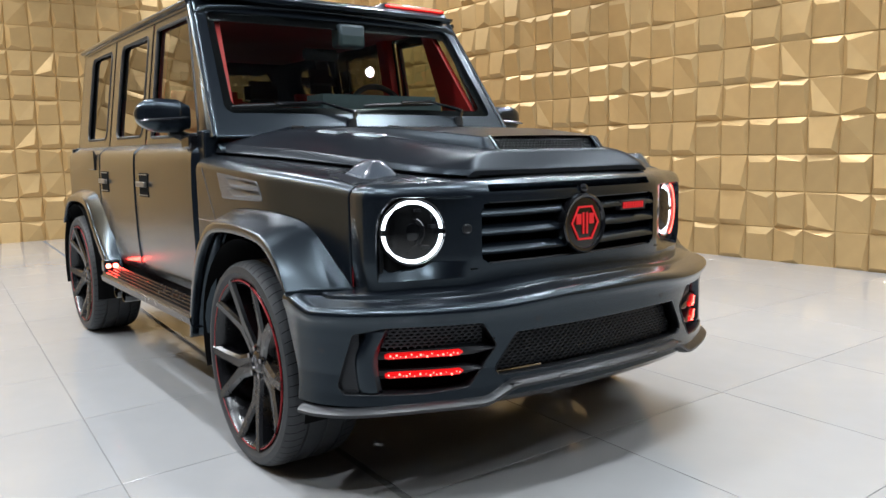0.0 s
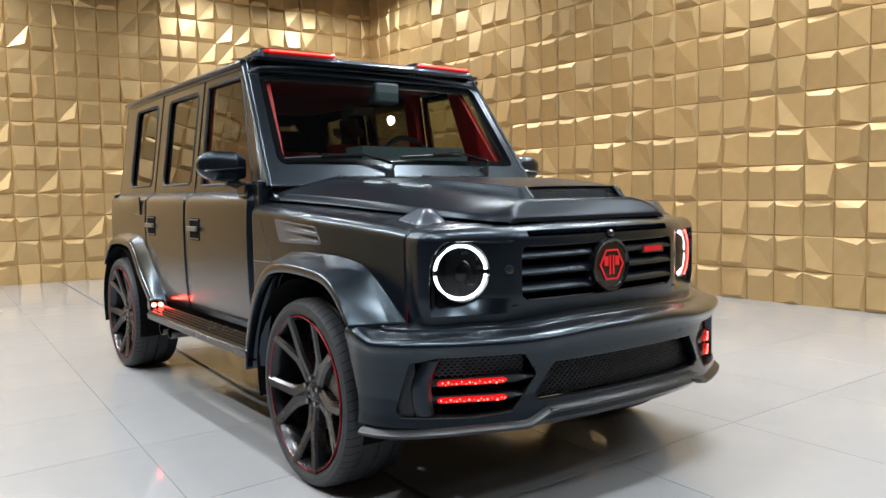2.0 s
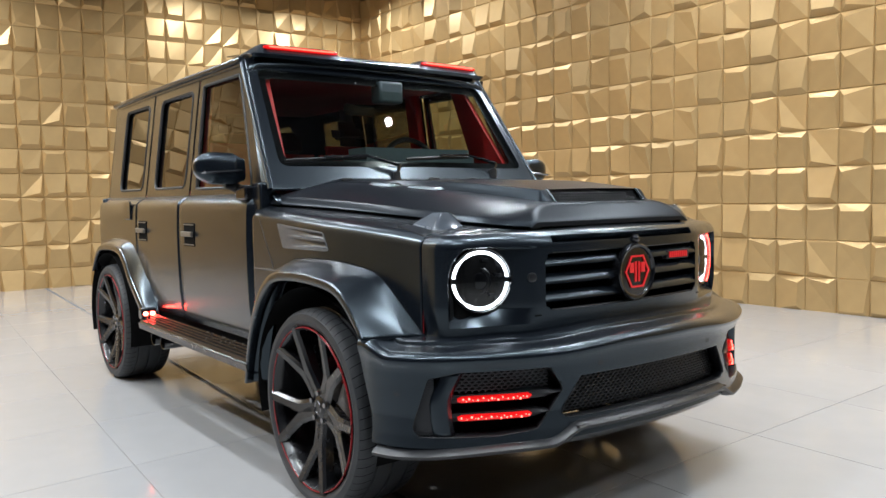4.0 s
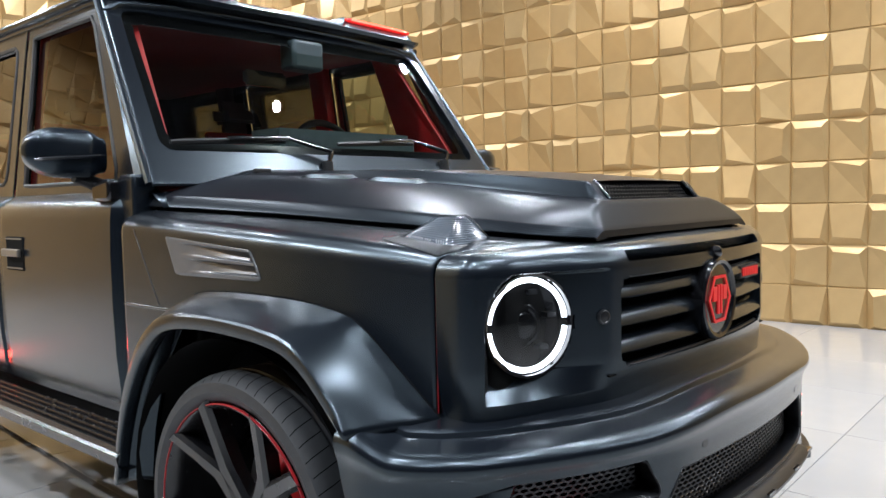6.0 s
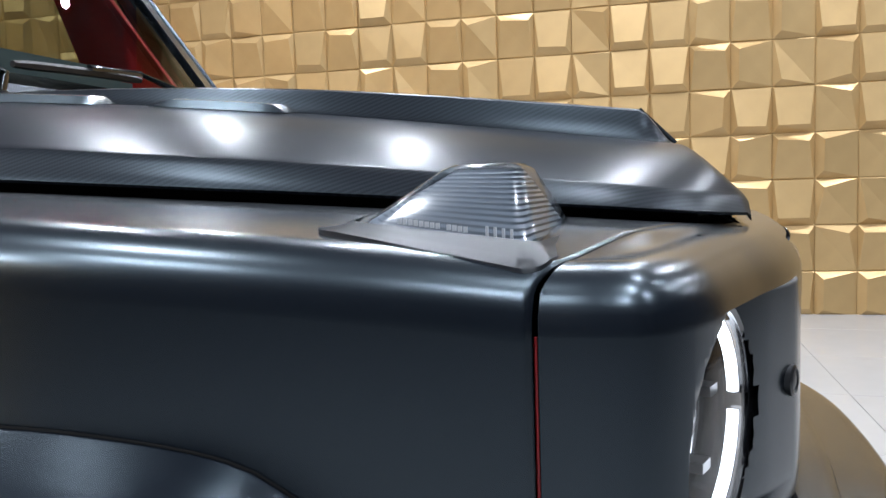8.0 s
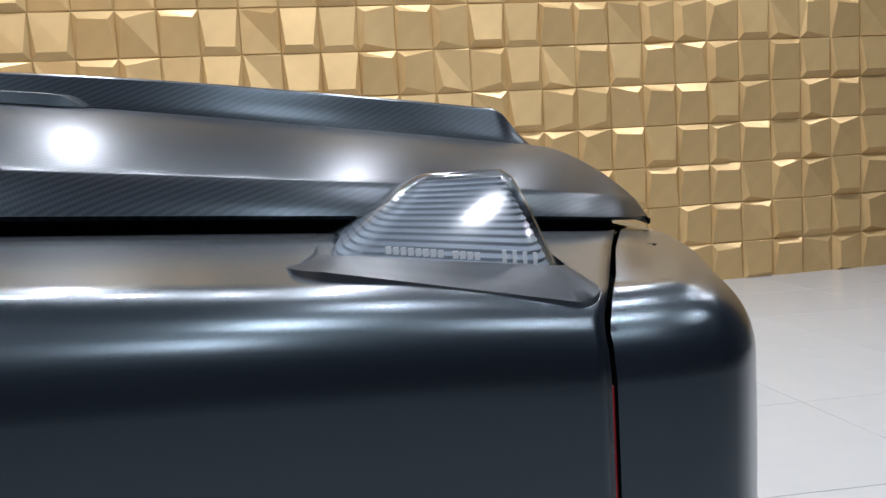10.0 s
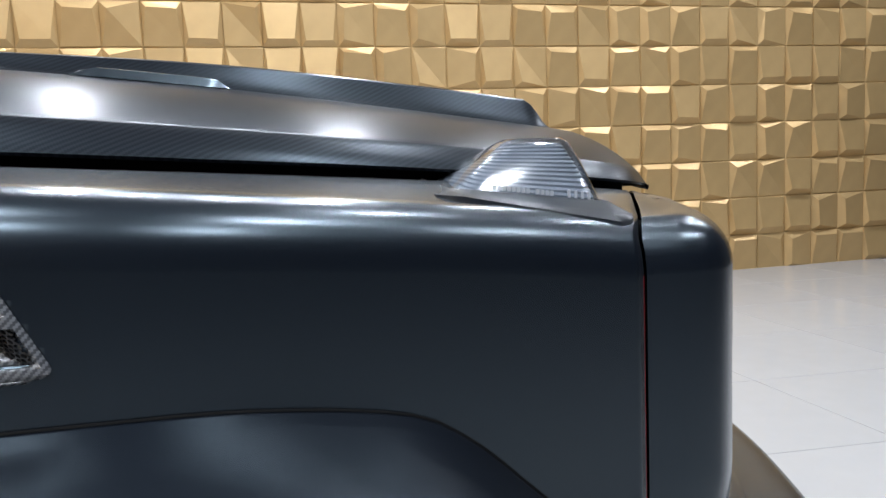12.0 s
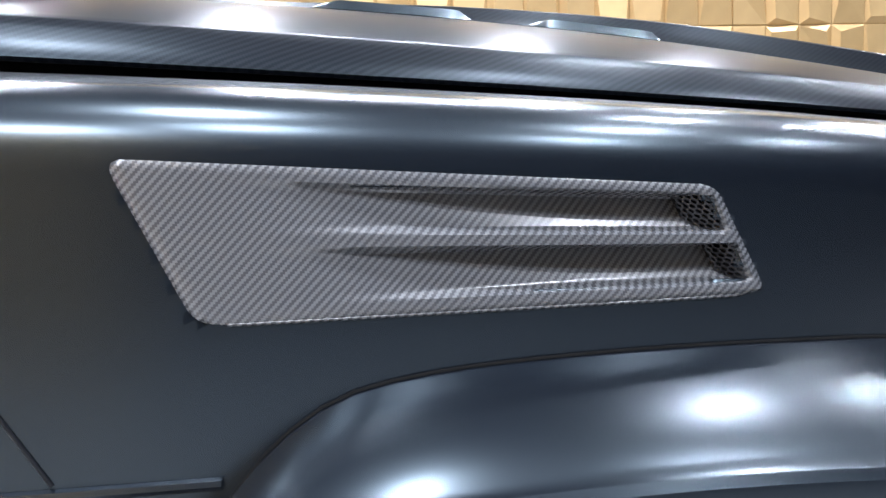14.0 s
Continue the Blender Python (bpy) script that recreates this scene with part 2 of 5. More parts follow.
def chain(pts, n):
    """n points spread evenly along a Catmull-Rom line through pts."""
    p = [Vector(q) for q in pts]
    p = [2 * p[0] - p[1]] + p + [2 * p[-1] - p[-2]]
    out = []
    for i in range(1, len(p) - 2):
        for k in range(24):
            t = k / 24
            out.append(0.5 * ((2 * p[i]) + (p[i + 1] - p[i - 1]) * t + (2 * p[i - 1] - 5 * p[i] + 4 * p[i + 1] - p[i + 2]) * t * t
                              + (3 * p[i] - p[i - 1] - 3 * p[i + 1] + p[i + 2]) * t ** 3))
    out.append(p[-2])
    d = [0.0]
    for a, b in zip(out, out[1:]):
        d.append(d[-1] + (b - a).length)
    res = []
    for k in range(n):
        s = d[-1] * k / (n - 1)
        j = int(np.searchsorted(d, s))
        j = min(max(j, 1), len(out) - 1)
        f = (s - d[j - 1]) / max(d[j] - d[j - 1], 1e-9)
        res.append(out[j - 1].lerp(out[j], f))
    return res


def part(name, bm, material, parent=None, label="", sharp=35, thick=0.0, bevel=0.0, flat=False):
    me = bpy.data.meshes.new(name)
    bm.normal_update()
    bm.to_mesh(me)
    bm.free()
    me.materials.append(material)
    if not flat:
        me.shade_smooth()
        me.set_sharp_from_angle(angle=radians(sharp))
    ob = new(name, me)
    if parent is not None:
        ob.parent = parent
    if label:
        ob["label"] = label
    if thick:
        s = ob.modifiers.new("thickness", "SOLIDIFY")
        s.thickness, s.offset = thick, -1
    if bevel:
        s = ob.modifiers.new("bevel", "BEVEL")
        s.width, s.segments, s.limit_method, s.angle_limit = bevel, 2, "ANGLE", radians(40)
    return ob


def mirrored(ob, parent=None):
    """The same part on the other side of the car."""
    me = ob.data.copy()
    me.transform(Matrix.Diagonal((-1, 1, 1, 1)))
    me.flip_normals()
    other = new(ob.name.split(".")[0], me)
    other.parent = parent if parent is not None else ob.parent
    for k in ("label",):
        if k in ob:
            other[k] = ob[k]
    for mod in ob.modifiers:
        s = other.modifiers.new(mod.name, mod.type)
        if mod.type == "SOLIDIFY":
            s.thickness, s.offset = mod.thickness, mod.offset
        if mod.type == "BEVEL":
            s.width, s.segments, s.limit_method, s.angle_limit = mod.width, mod.segments, mod.limit_method, mod.angle_limit
    return other


def outward(bm, centre):
    """Turn an open shell so that it faces away from centre."""
    c = Vector(centre)
    bm.normal_update()
    bmesh.ops.recalc_face_normals(bm, faces=bm.faces[:])
    s = sum((f.calc_center_median() - c).dot(f.normal) * f.calc_area() for f in bm.faces)
    if s < 0:
        bmesh.ops.reverse_faces(bm, faces=bm.faces[:])
    return bm


def rows_mesh(rows, closed_u=False, closed_v=False, bm=None):
    """A sheet from rows of points of equal length."""
    bm = bm or bmesh.new()
    vs = [[bm.verts.new(p) for p in r] for r in rows]
    nr, nc = len(vs), len(vs[0])
    for i in range(nr if closed_v else nr - 1):
        for j in range(nc if closed_u else nc - 1):
            q = (vs[i][j], vs[i][(j + 1) % nc], vs[(i + 1) % nr][(j + 1) % nc], vs[(i + 1) % nr][j])
            if len({v for v in q}) == 4:
                try:
                    bm.faces.new(q)
                except ValueError:
                    pass
    return bm


def shell(P, us, vs, holes=(), centre=(0, 1.2, 0.7), rim=0.0, rim_within=9.0):
    """A sheet P(u, v) over the grid, with clean-edged holes where a function of (u, v) is negative; rim folds the holes' edges inwards."""
    us, vs = list(us), list(vs)
    cell = max((us[-1] - us[0]) / (len(us) - 1), (vs[-1] - vs[0]) / (len(vs) - 1))
    uv = [[(u, v) for u in us] for v in vs]
    for f in holes:
        for i in range(len(vs)):
            for j in range(len(us)):
                u, v = uv[i][j]
                d = f(u, v)
                if abs(d) < 0.6 * cell:
                    e = 1e-4
                    gu, gv = (f(u + e, v) - d) / e, (f(u, v + e) - d) / e
                    g = gu * gu + gv * gv
                    if g > 1e-6:
                        uv[i][j] = (u - d * gu / g, v - d * gv / g)
    bm = bmesh.new()
    grid = [[bm.verts.new(P(*q)) for q in r] for r in uv]
    for i in range(len(vs) - 1):
        for j in range(len(us) - 1):
            cu = sum(uv[a][b][0] for a in (i, i + 1) for b in (j, j + 1)) / 4
            cv = sum(uv[a][b][1] for a in (i, i + 1) for b in (j, j + 1)) / 4
            if any(f(cu, cv) < 0 for f in holes):
                continue
            bm.faces.new((grid[i][j], grid[i][j + 1], grid[i + 1][j + 1], grid[i + 1][j]))
    bmesh.ops.delete(bm, geom=[v for v in bm.verts if not v.link_faces], context="VERTS")
    outward(bm, centre)
    if rim and holes:
        border = {grid[i][j] for i in range(len(vs)) for j in (0, len(us) - 1)} | {grid[i][j] for i in (0, len(vs) - 1) for j in range(len(us))}
        edges = [e for e in bm.edges if e.is_boundary and not (e.verts[0] in border and e.verts[1] in border) and abs(e.verts[0].co.x) < rim_within]
        bm.normal_update()
        nrm = {v: v.normal.copy() for e in edges for v in e.verts}
        geo = bmesh.ops.extrude_edge_only(bm, edges=edges)["geom"]
        fresh = [g for g in geo if isinstance(g, bmesh.types.BMVert)]
        old = list(nrm)
        for v in fresh:
            o = min(old, key=lambda w: (w.co - v.co).length_squared)
            v.co = v.co - nrm[o] * rim
    return bm


def rrect(u0, u1, v0, v1, r):
    """Signed distance to a rounded rectangle."""
    cu, cv, hu, hv = (u0 + u1) / 2, (v0 + v1) / 2, (u1 - u0) / 2 - r, (v1 - v0) / 2 - r

    def f(u, v):
        a, b = abs(u - cu) - hu, abs(v - cv) - hv
        return math.hypot(max(a, 0), max(b, 0)) + min(max(a, b), 0) - r
    return f


def poly_sdf(pts, r=0.0):
    """Signed distance to a polygon, its corners rounded by r (the polygon is drawn r smaller)."""
    n = len(pts)

    def f(u, v):
        d, inside = 1e9, False
        for i in range(n):
            ax, ay = pts[i]
            bx, by = pts[(i + 1) % n]
            ex, ey, wx, wy = bx - ax, by - ay, u - ax, v - ay
            t = min(max((wx * ex + wy * ey) / (ex * ex + ey * ey), 0), 1)
            d = min(d, math.hypot(wx - ex * t, wy - ey * t))
            if (ay > v) != (by > v) and u < (bx - ax) * (v - ay) / (by - ay) + ax:
                inside = not inside
        return (-d if inside else d) - r
    return f


def tube(path, radius, n=8, closed=False, squash=1.0, bm=None):
    """A round bar along a path; radius is a number or a list."""
    bm = bm or bmesh.new()
    p = [Vector(q) for q in path]
    m = len(p)
    rows, side = [], None
    for i in range(m):
        a = p[(i - 1) % m] if closed or i else p[0]
        b = p[(i + 1) % m] if closed or i < m - 1 else p[-1]
        t = (b - a).normalized()
        if side is None:
            side = t.orthogonal().normalized()
        side = (side - t * side.dot(t)).normalized()
        up = t.cross(side)
        r = radius[i] if isinstance(radius, (list, tuple)) else radius
        rows.append([p[i] + side * (math.cos(2 * math.pi * k / n) * r) + up * (math.sin(2 * math.pi * k / n) * r * squash) for k in range(n)])
    rows_mesh(rows, closed_u=True, closed_v=closed, bm=bm)
    if not closed:
        for r in (0, -1):
            bm.verts.ensure_lookup_table()
        nv = len(bm.verts)
        bm.faces.new([bm.verts[nv - n * m + k] for k in range(n)][::-1])
        bm.faces.new([bm.verts[nv - n + k] for k in range(n)])
    return bm


def block(x0, x1, y0, y1, z0, z1, bm=None, turn=None):
    bm = bm or bmesh.new()
    vs = bmesh.ops.create_cube(bm, size=1)["verts"]
    m = Matrix.Translation(((x0 + x1) / 2, (y0 + y1) / 2, (z0 + z1) / 2)) @ (turn or Matrix()) @ Matrix.Diagonal((x1 - x0, y1 - y0, z1 - z0, 1))
    bmesh.ops.transform(bm, matrix=m, verts=vs)
    return bm


def lathe(profile, n=64, bm=None):
    """Turns (axis position x, radius) pairs round the x axis."""
    rows = [[(x, r * math.cos(2 * math.pi * k / n), r * math.sin(2 * math.pi * k / n)) for k in range(n)] for x, r in profile]
    return rows_mesh(rows, closed_u=True, bm=bm)


def hex_mesh(P, u0, u1, v0, v1, pitch, wire, inside=None, depth=0.006, squash=0.6):
    """A honeycomb lattice of flat bars laid on P(u, v)."""
    bm = bmesh.new()
    hy = pitch * squash
    nu, nv = int((u1 - u0) / pitch) + 2, int((v1 - v0) / hy) + 2
    done = set()
    for i in range(nu):
        for j in range(nv):
            cu, cv = u0 + (i + 0.5 * (j % 2)) * pitch, v0 + j * hy
            c = [(cu + pitch / 2 * a, cv + hy * b) for a, b in ((0, 0.667), (1, 0.333), (1, -0.333), (0, -0.667), (-1, -0.333), (-1, 0.333))]
            for k in range(6):
                a, b = c[k], c[(k + 1) % 6]
                key = (round((a[0] + b[0]) / 2, 5), round((a[1] + b[1]) / 2, 5))
                if key in done:
                    continue
                done.add(key)
                mid = ((a[0] + b[0]) / 2, (a[1] + b[1]) / 2)
                if inside and inside(*mid) > 0 or not (u0 <= mid[0] <= u1 and v0 <= mid[1] <= v1):
                    continue
                pa, pb = Vector(P(*a)), Vector(P(*b))
                t = (pb - pa)
                if t.length < 1e-6:
                    continue
                pc = Vector(P(mid[0] + 1e-3, mid[1]))
                pd = Vector(P(mid[0], mid[1] + 1e-3))
                nrm = (pc - Vector(P(*mid))).cross(pd - Vector(P(*mid))).normalized()
                s = t.normalized().cross(nrm) * (wire / 2)
                q = [bm.verts.new(x) for x in (pa + s + nrm * depth / 2, pb + s + nrm * depth / 2, pb - s + nrm * depth / 2, pa - s + nrm * depth / 2,
                                               pa + s - nrm * depth / 2, pb + s - nrm * depth / 2, pb - s - nrm * depth / 2, pa - s - nrm * depth / 2)]
                for f in ((0, 1, 2, 3), (7, 6, 5, 4), (0, 4, 5, 1), (2, 6, 7, 3)):
                    bm.faces.new([q[x] for x in f])
    return bm


def thing(name, label, category, place=None, group="", kind=""):
    ob = new(name)
    ob.empty_display_size = 0.1
    if place:
        ob.matrix_world = pose(*place)
    return tagged(ob, label, category, group, kind)

# ---- the showroom ----
X_EAST, EAST_SLOPE, Y_NORTH, X_WEST, Y_SOUTH = 5.13, -0.04, 9.31, -6.3, -8.2
X_INNER, INNER_START = -4.5, 1.4


def slab(name, x0, x1, y0, y1, z0, z1, material, label, category, turn=None):
    ob = part(name, block(x0, x1, y0, y1, z0, z1, turn=turn), material, flat=True)
    return tagged(ob, label, category, kind="structure")


ceiling = slab("ceiling", X_WEST - 0.2, 6.2, Y_SOUTH - 0.2, Y_NORTH + 0.25, CEILING, CEILING + 0.12, CEIL, "dark matte showroom ceiling with round spots", "ceiling")
wall_south = slab("wall_south", X_WEST - 0.2, 6.2, Y_SOUTH - 0.18, Y_SOUTH, 0, CEILING, DARK_WALL, "plain charcoal wall closing the showroom", "wall")
ang = math.atan(EAST_SLOPE)
wall_north = slab("wall_north", X_WEST - 0.2, 5.4, Y_NORTH + 0.004, Y_NORTH + 0.2, 0, CEILING, GOLD, "gold wall clad in faceted relief panels", "wall")
# added out of view, to darken what the car's side reflects
wall_west = slab("wall_west", X_WEST - 0.2, X_WEST - 0.004, Y_SOUTH, Y_NORTH, 0, CEILING, PLAIN, "unseen blue-grey wall closing the showroom, toned for the car's reflections", "wall")
wall_inner = slab("wall_inner", X_INNER - 0.2, X_INNER - 0.004, INNER_START, Y_NORTH, 0, CEILING, GOLD, "gold wall clad in faceted relief panels beside the car", "wall")
wall_east = part("wall_east", block(0.004, 0.2, Y_SOUTH - 0.3, Y_NORTH + 0.3, 0, CEILING), GOLD, flat=True)
wall_east.matrix_world = Matrix.Translation((X_EAST, 0, 0)) @ Matrix.Rotation(-ang, 4, "Z")
tagged(wall_east, "gold wall clad in faceted relief panels", "wall", kind="structure")

rng = random.Random(11)


def cell_shape(w, h):
    """One faceted cell: a quad that lies in the wall at one edge or at three corners and stands proud, drawn in, at the rest."""
    mode = rng.choice(("head",) * 6 + ("foot",) * 5 + ("left", "left", "right", "right", "low_left", "low_right", "high_right", "high_left"))
    proud = {"foot": (0, 1), "head": (2, 3), "left": (0, 3), "right": (1, 2), "low_left": (0,), "low_right": (1,), "high_right": (2,), "high_left": (3,)}[mode]
    sg = [(-1, -1), (1, -1), (1, 1), (-1, 1)]
    g = 0.001
    base = [(sx * (w / 2 - g), sz * (h / 2 - g)) for sx, sz in sg]
    out, top, dep = rng.uniform(0.034, 0.052), [], []
    for k, (sx, sz) in enumerate(sg):
        if k in proud:
            a, b, d = rng.uniform(0.040, 0.066), rng.uniform(0.046, 0.070), out * rng.uniform(0.85, 1.15)
            if mode in ("head", "foot"):
                a *= 0.8
        else:
            a, b, d = rng.uniform(0.004, 0.012), rng.uniform(0.004, 0.012), rng.uniform(0.005, 0.012)
        top.append((sx * (w / 2 - g - a), sz * (h / 2 - g - b)))
        dep.append(d)
    return base, top, dep


def cell_verts(shape, a, b):
    """Points of a cell at (a, b) on a wall whose outside is -n: (along, depth, up)."""
    base, top, dep = shape
    return [(a + u, 0.0, b + v) for u, v in base] + [(a + u, d, b + v) for (u, v), d in zip(top, dep)]


CELL_FACES = [(4, 5, 6, 7), (0, 1, 5, 4), (1, 2, 6, 5), (2, 3, 7, 6), (3, 0, 4, 7)]
EAST_W, EAST_H, NORTH_W, NORTH_H = 0.30, 0.352, 0.287, 0.325
east_shapes = [cell_shape(EAST_W, EAST_H) for _ in range(26)]
north_shapes = [cell_shape(NORTH_W, NORTH_H) for _ in range(26)]


def to_east(p):
    return (-p[1], p[0], p[2])


def to_north(p):
    return (p[0], Y_NORTH - p[1], p[2])


def to_inner(p):
    return (X_INNER + p[1], p[0], p[2])


def cells_joined(name, shapes, spots, turn, parent):
    vs, fs = [], []
    for a, b in spots:
        k = len(vs)
        vs += [turn(p) for p in cell_verts(rng.choice(shapes), a, b)]
        fs += [tuple(k + i for i in f) for f in CELL_FACES]
    me = bpy.data.meshes.new(name)
    me.from_pydata(vs, [], fs)
    me.materials.append(GOLD_FAR)
    ob = new(name, me)
    ob.parent = parent
    ob["kind"] = "stuff"
    return ob


east_near, east_far = [], []
for i in range(-29, 32):
    for j in range(0, 14):
        a, b = 0.89 + 0.15 + i * EAST_W, -0.022 + (j + 0.5) * EAST_H
        if b + EAST_H / 2 > CEILING + 0.12 or a < Y_SOUTH + 0.1 or a > Y_NORTH - 0.1:
            continue
        (east_near if -5.7 < a < 1.9 and j < 11 else east_far).append((a, b))
cells_joined("relief_cells", east_shapes, east_far, to_east, wall_east)
cells_joined("relief_cells", north_shapes, [(-0.29 + (i + 0.5) * NORTH_W, -0.055 + (j + 0.5) * NORTH_H) for i in range(-21, 19) for j in range(14)],
             to_north, wall_north)
cells_joined("relief_cells", east_shapes, [(INNER_START + (i + 0.5) * EAST_W, (j + 0.5) * EAST_H) for i in range(26) for j in range(13)],
             to_inner, wall_inner)
grout = slab("floor", X_WEST - 0.2, 6.0, Y_SOUTH - 0.2, Y_NORTH + 0.2, -0.12, -0.003, GROUT, "glossy white large-format tiled showroom floor", "floor")


def ceiling_spot(x, y):
    ob = thing("ceiling_spot", "round recessed white ceiling spot", "spotlight", (x, y, CEILING), "ceiling spots")
    bm = bmesh.new()
    rows = [[(r * math.cos(2 * math.pi * k / 24), r * math.sin(2 * math.pi * k / 24), z) for k in range(24)]
            for r, z in ((0.125, -0.002), (0.12, -0.03), (0.095, -0.034), (0.085, -0.01))]
    rows_mesh(rows, closed_u=True, bm=bm)
    part("bezel", bm, BLACK, ob)
    return ob


first_spot = ceiling_spot(*SPOTS[0][:2])
for sx, sy, _ in SPOTS[1:]:
    copy_thing(first_spot, pose(sx, sy, CEILING))

# ---- the car: lateral w (mirrored), y to the rear from the front axle, z up ----
car = thing("off_road_car", "satin black four-door off-road car with carbon hood and red lights", "car")
CAR_MID = (0, 1.2, 0.7)
side_w = curve([(-0.50, 0.755), (-0.384, 0.772), (-0.15, 0.825), (0.05, 0.868), (0.30, 0.882), (0.74, 0.888)])
hood_w = curve([(-0.552, 0.432), (-0.50, 0.497), (-0.35, 0.578), (-0.10, 0.645), (0.19, 0.695), (0.45, 0.745), (0.70, 0.795)])
hood_base = curve([(-0.56, 1.122), (-0.484, 1.133), (-0.25, 1.162), (-0.03, 1.187), (0.20, 1.207), (0.45, 1.223), (0.74, 1.236)])
hood_top = curve([(-0.56, 1.163), (-0.442, 1.178), (-0.25, 1.199), (-0.03, 1.219), (0.20, 1.230), (0.45, 1.234), (0.74, 1.241)])
plateau_w = curve([(-0.56, 0.278), (-0.48, 0.296), (-0.25, 0.350), (-0.03, 0.400), (0.25, 0.452), (0.74, 0.505)])
hood_low = curve([(-0.552, 1.050), (-0.40, 1.066), (-0.20, 1.083), (0.0, 1.098), (0.20, 1.112), (0.45, 1.127), (0.70, 1.140)])
hood_rise = curve([(-0.552, 0.022), (-0.35, 0.026), (-0.15, 0.030), (0.10, 0.034), (0.62, 0.035)])


def both(ob):
    mirrored(ob)
    return ob


# hood
def hood_z(w, y):
    edge, c, base, wp = hood_w(y) - 0.020, hood_low(y) + hood_rise(y), hood_base(y), plateau_w(y)
    t = min(max((edge - w) / max(edge - wp, 0.05), 0), 1)
    up = c + (base - c) * (1 - (1 - t) ** 1.55)
    if w < wp + 0.002:
        k = smooth(wp + 0.001, wp - 0.024, w) * smooth(-0.486, -0.440, y)
        up = base + max(hood_top(y) + 0.004 * (1 - (w / wp) ** 2) - base, 0) * k
    ramp = 1.074 + (y + 0.550) * 1.08
    return soft_min(up, ramp, 0.009)


def build_hood():
    ys = sorted(set(list(np.linspace(-0.552, -0.488, 19)) + [-0.487, -0.484, -0.478, -0.47, -0.46, -0.45, -0.44] + list(np.linspace(-0.432, -0.30, 14)) + list(np.linspace(-0.28, 0.70, 44))))
    fr = [0, 0.08, 0.16, 0.25, 0.34, 0.43, 0.52, 0.61, 0.70, 0.78, 0.85, 0.91, 0.96, 1.0]
    rows = []
    for y in ys:
        e = hood_w(y)
        wp = plateau_w(y)
        half = [wp * k / 11 for k in range(1, 10)] + [wp - 0.026, wp - 0.020, wp - 0.013, wp - 0.006, wp]
        inner = [-w for w in half[::-1]] + [0.0] + half
        right = [lerp(wp, e - 0.020, f) for f in fr[1:]]
        ws = [-w for w in right[::-1]] + inner + right
        row = [Vector((w, y, hood_z(abs(w), y))) for w in ws]
        lo = hood_low(y)
        top_e = hood_z(e - 0.020, y)
        rs = top_e - lo
        skirt = [(e - 0.04, lo + 0.004), (e - 0.004, lo + 0.001), (e + 0.003, lo), (e + 0.007, lo + 0.003), (e + 0.0040, lo + 0.25 * rs), (e - 0.003, lo + 0.5 * rs), (e - 0.0105, lo + 0.75 * rs), (e - 0.0170, lo + 0.95 * rs)]
        row = [Vector((-w, y, z)) for w, z in skirt] + row + [Vector((w, y, z)) for w, z in skirt[::-1]]
        rows.append(row)
    f = rows[0]
    lip = [Vector((p.x, p.y - 0.004, p.z - 0.006)) for p in f]
    low = [Vector((p.x, p.y - 0.004, min(p.z, 1.051))) for p in f]
    back = [Vector((p.x * 0.97, p.y + 0.03, min(p.z, 1.053))) for p in f]
    rows = [back, low, lip] + rows
    bm = rows_mesh(rows)
    for fc in [fc for fc in bm.faces if abs(fc.calc_center_median().x) < 0.245 and -0.484 < fc.calc_center_median().y < -0.442]:
        bm.faces.remove(fc)
    outward(bm, (0, 0, 0.6))
    return bm


hood = part("hood", build_hood(), CARBON_H, car, "matte carbon hood with raised scoop", sharp=18)


def scoop_P(u, v):
    return (u, -0.462 + 0.030 * v, 1.133 + 0.042 * v)


part("scoop_grille", hex_mesh(scoop_P, -0.245, 0.245, 0.0, 1.0, 0.016, 0.0015, depth=0.002, squash=14), MESH_D, hood, "black honeycomb mesh in the hood scoop")
# near-black boards behind the scoop mesh, their colour standing in for shade
bm = bmesh.new()
block(-0.25, 0.25, -0.40, -0.39, 1.12, 1.165, bm)
block(-0.25, 0.25, -0.47, -0.39, 1.118, 1.122, bm)
part("scoop_duct", bm, VOID, hood)
# dark drip channel under the hood's edge, and the bulkhead behind the engine
rows = []
for y in np.linspace(-0.50, 0.70, 30):
    e, lo = hood_w(y), hood_low(y)
    rows.append([(-(e - 0.028), y, lo + 0.012), (-(e - 0.026), y, lo - 0.012), (-(e - 0.045), y, lo - 0.035)])
both(part("hood_seal", rows_mesh(rows), VOID, car, "black rubber seal under the hood edge", thick=0.003))
part("bulkhead", block(-0.775, 0.775, 0.715, 0.727, 0.60, 1.17), VOID, car)
for s in (-1, 1):
    bm = bmesh.new()
    pts = [(s * 0.250, -0.485, 1.135), (s * 0.250, -0.440, 1.1805)]
    tube(pts, 0.004, 6, bm=bm)
    part("scoop_edge", bm, PAINT, hood)
# raised ribs on the hood, two a side
for s in (-1, 1):
    for y0, y1 in ((-0.030, 0.135), (0.20, 0.37)):
        rows = []
        for k in range(13):
            t = k / 12
            y = lerp(y0, y1, t)
            w0 = plateau_w(y) + 0.020
            hgt = 0.010 * smooth(0, 0.10, t) * smooth(1.0, 0.86, t)
            rows.append([(s * (w0 + d), y, hood_z(w0 + d, y) + h * hgt + 0.001) for d, h in ((-0.022, 0), (-0.019, 0.95), (0, 1), (0.017, 0.95), (0.022, 0))])
        part("hood_rib", outward(rows_mesh(rows), (0, 0, 0.6)), PAINT, hood)

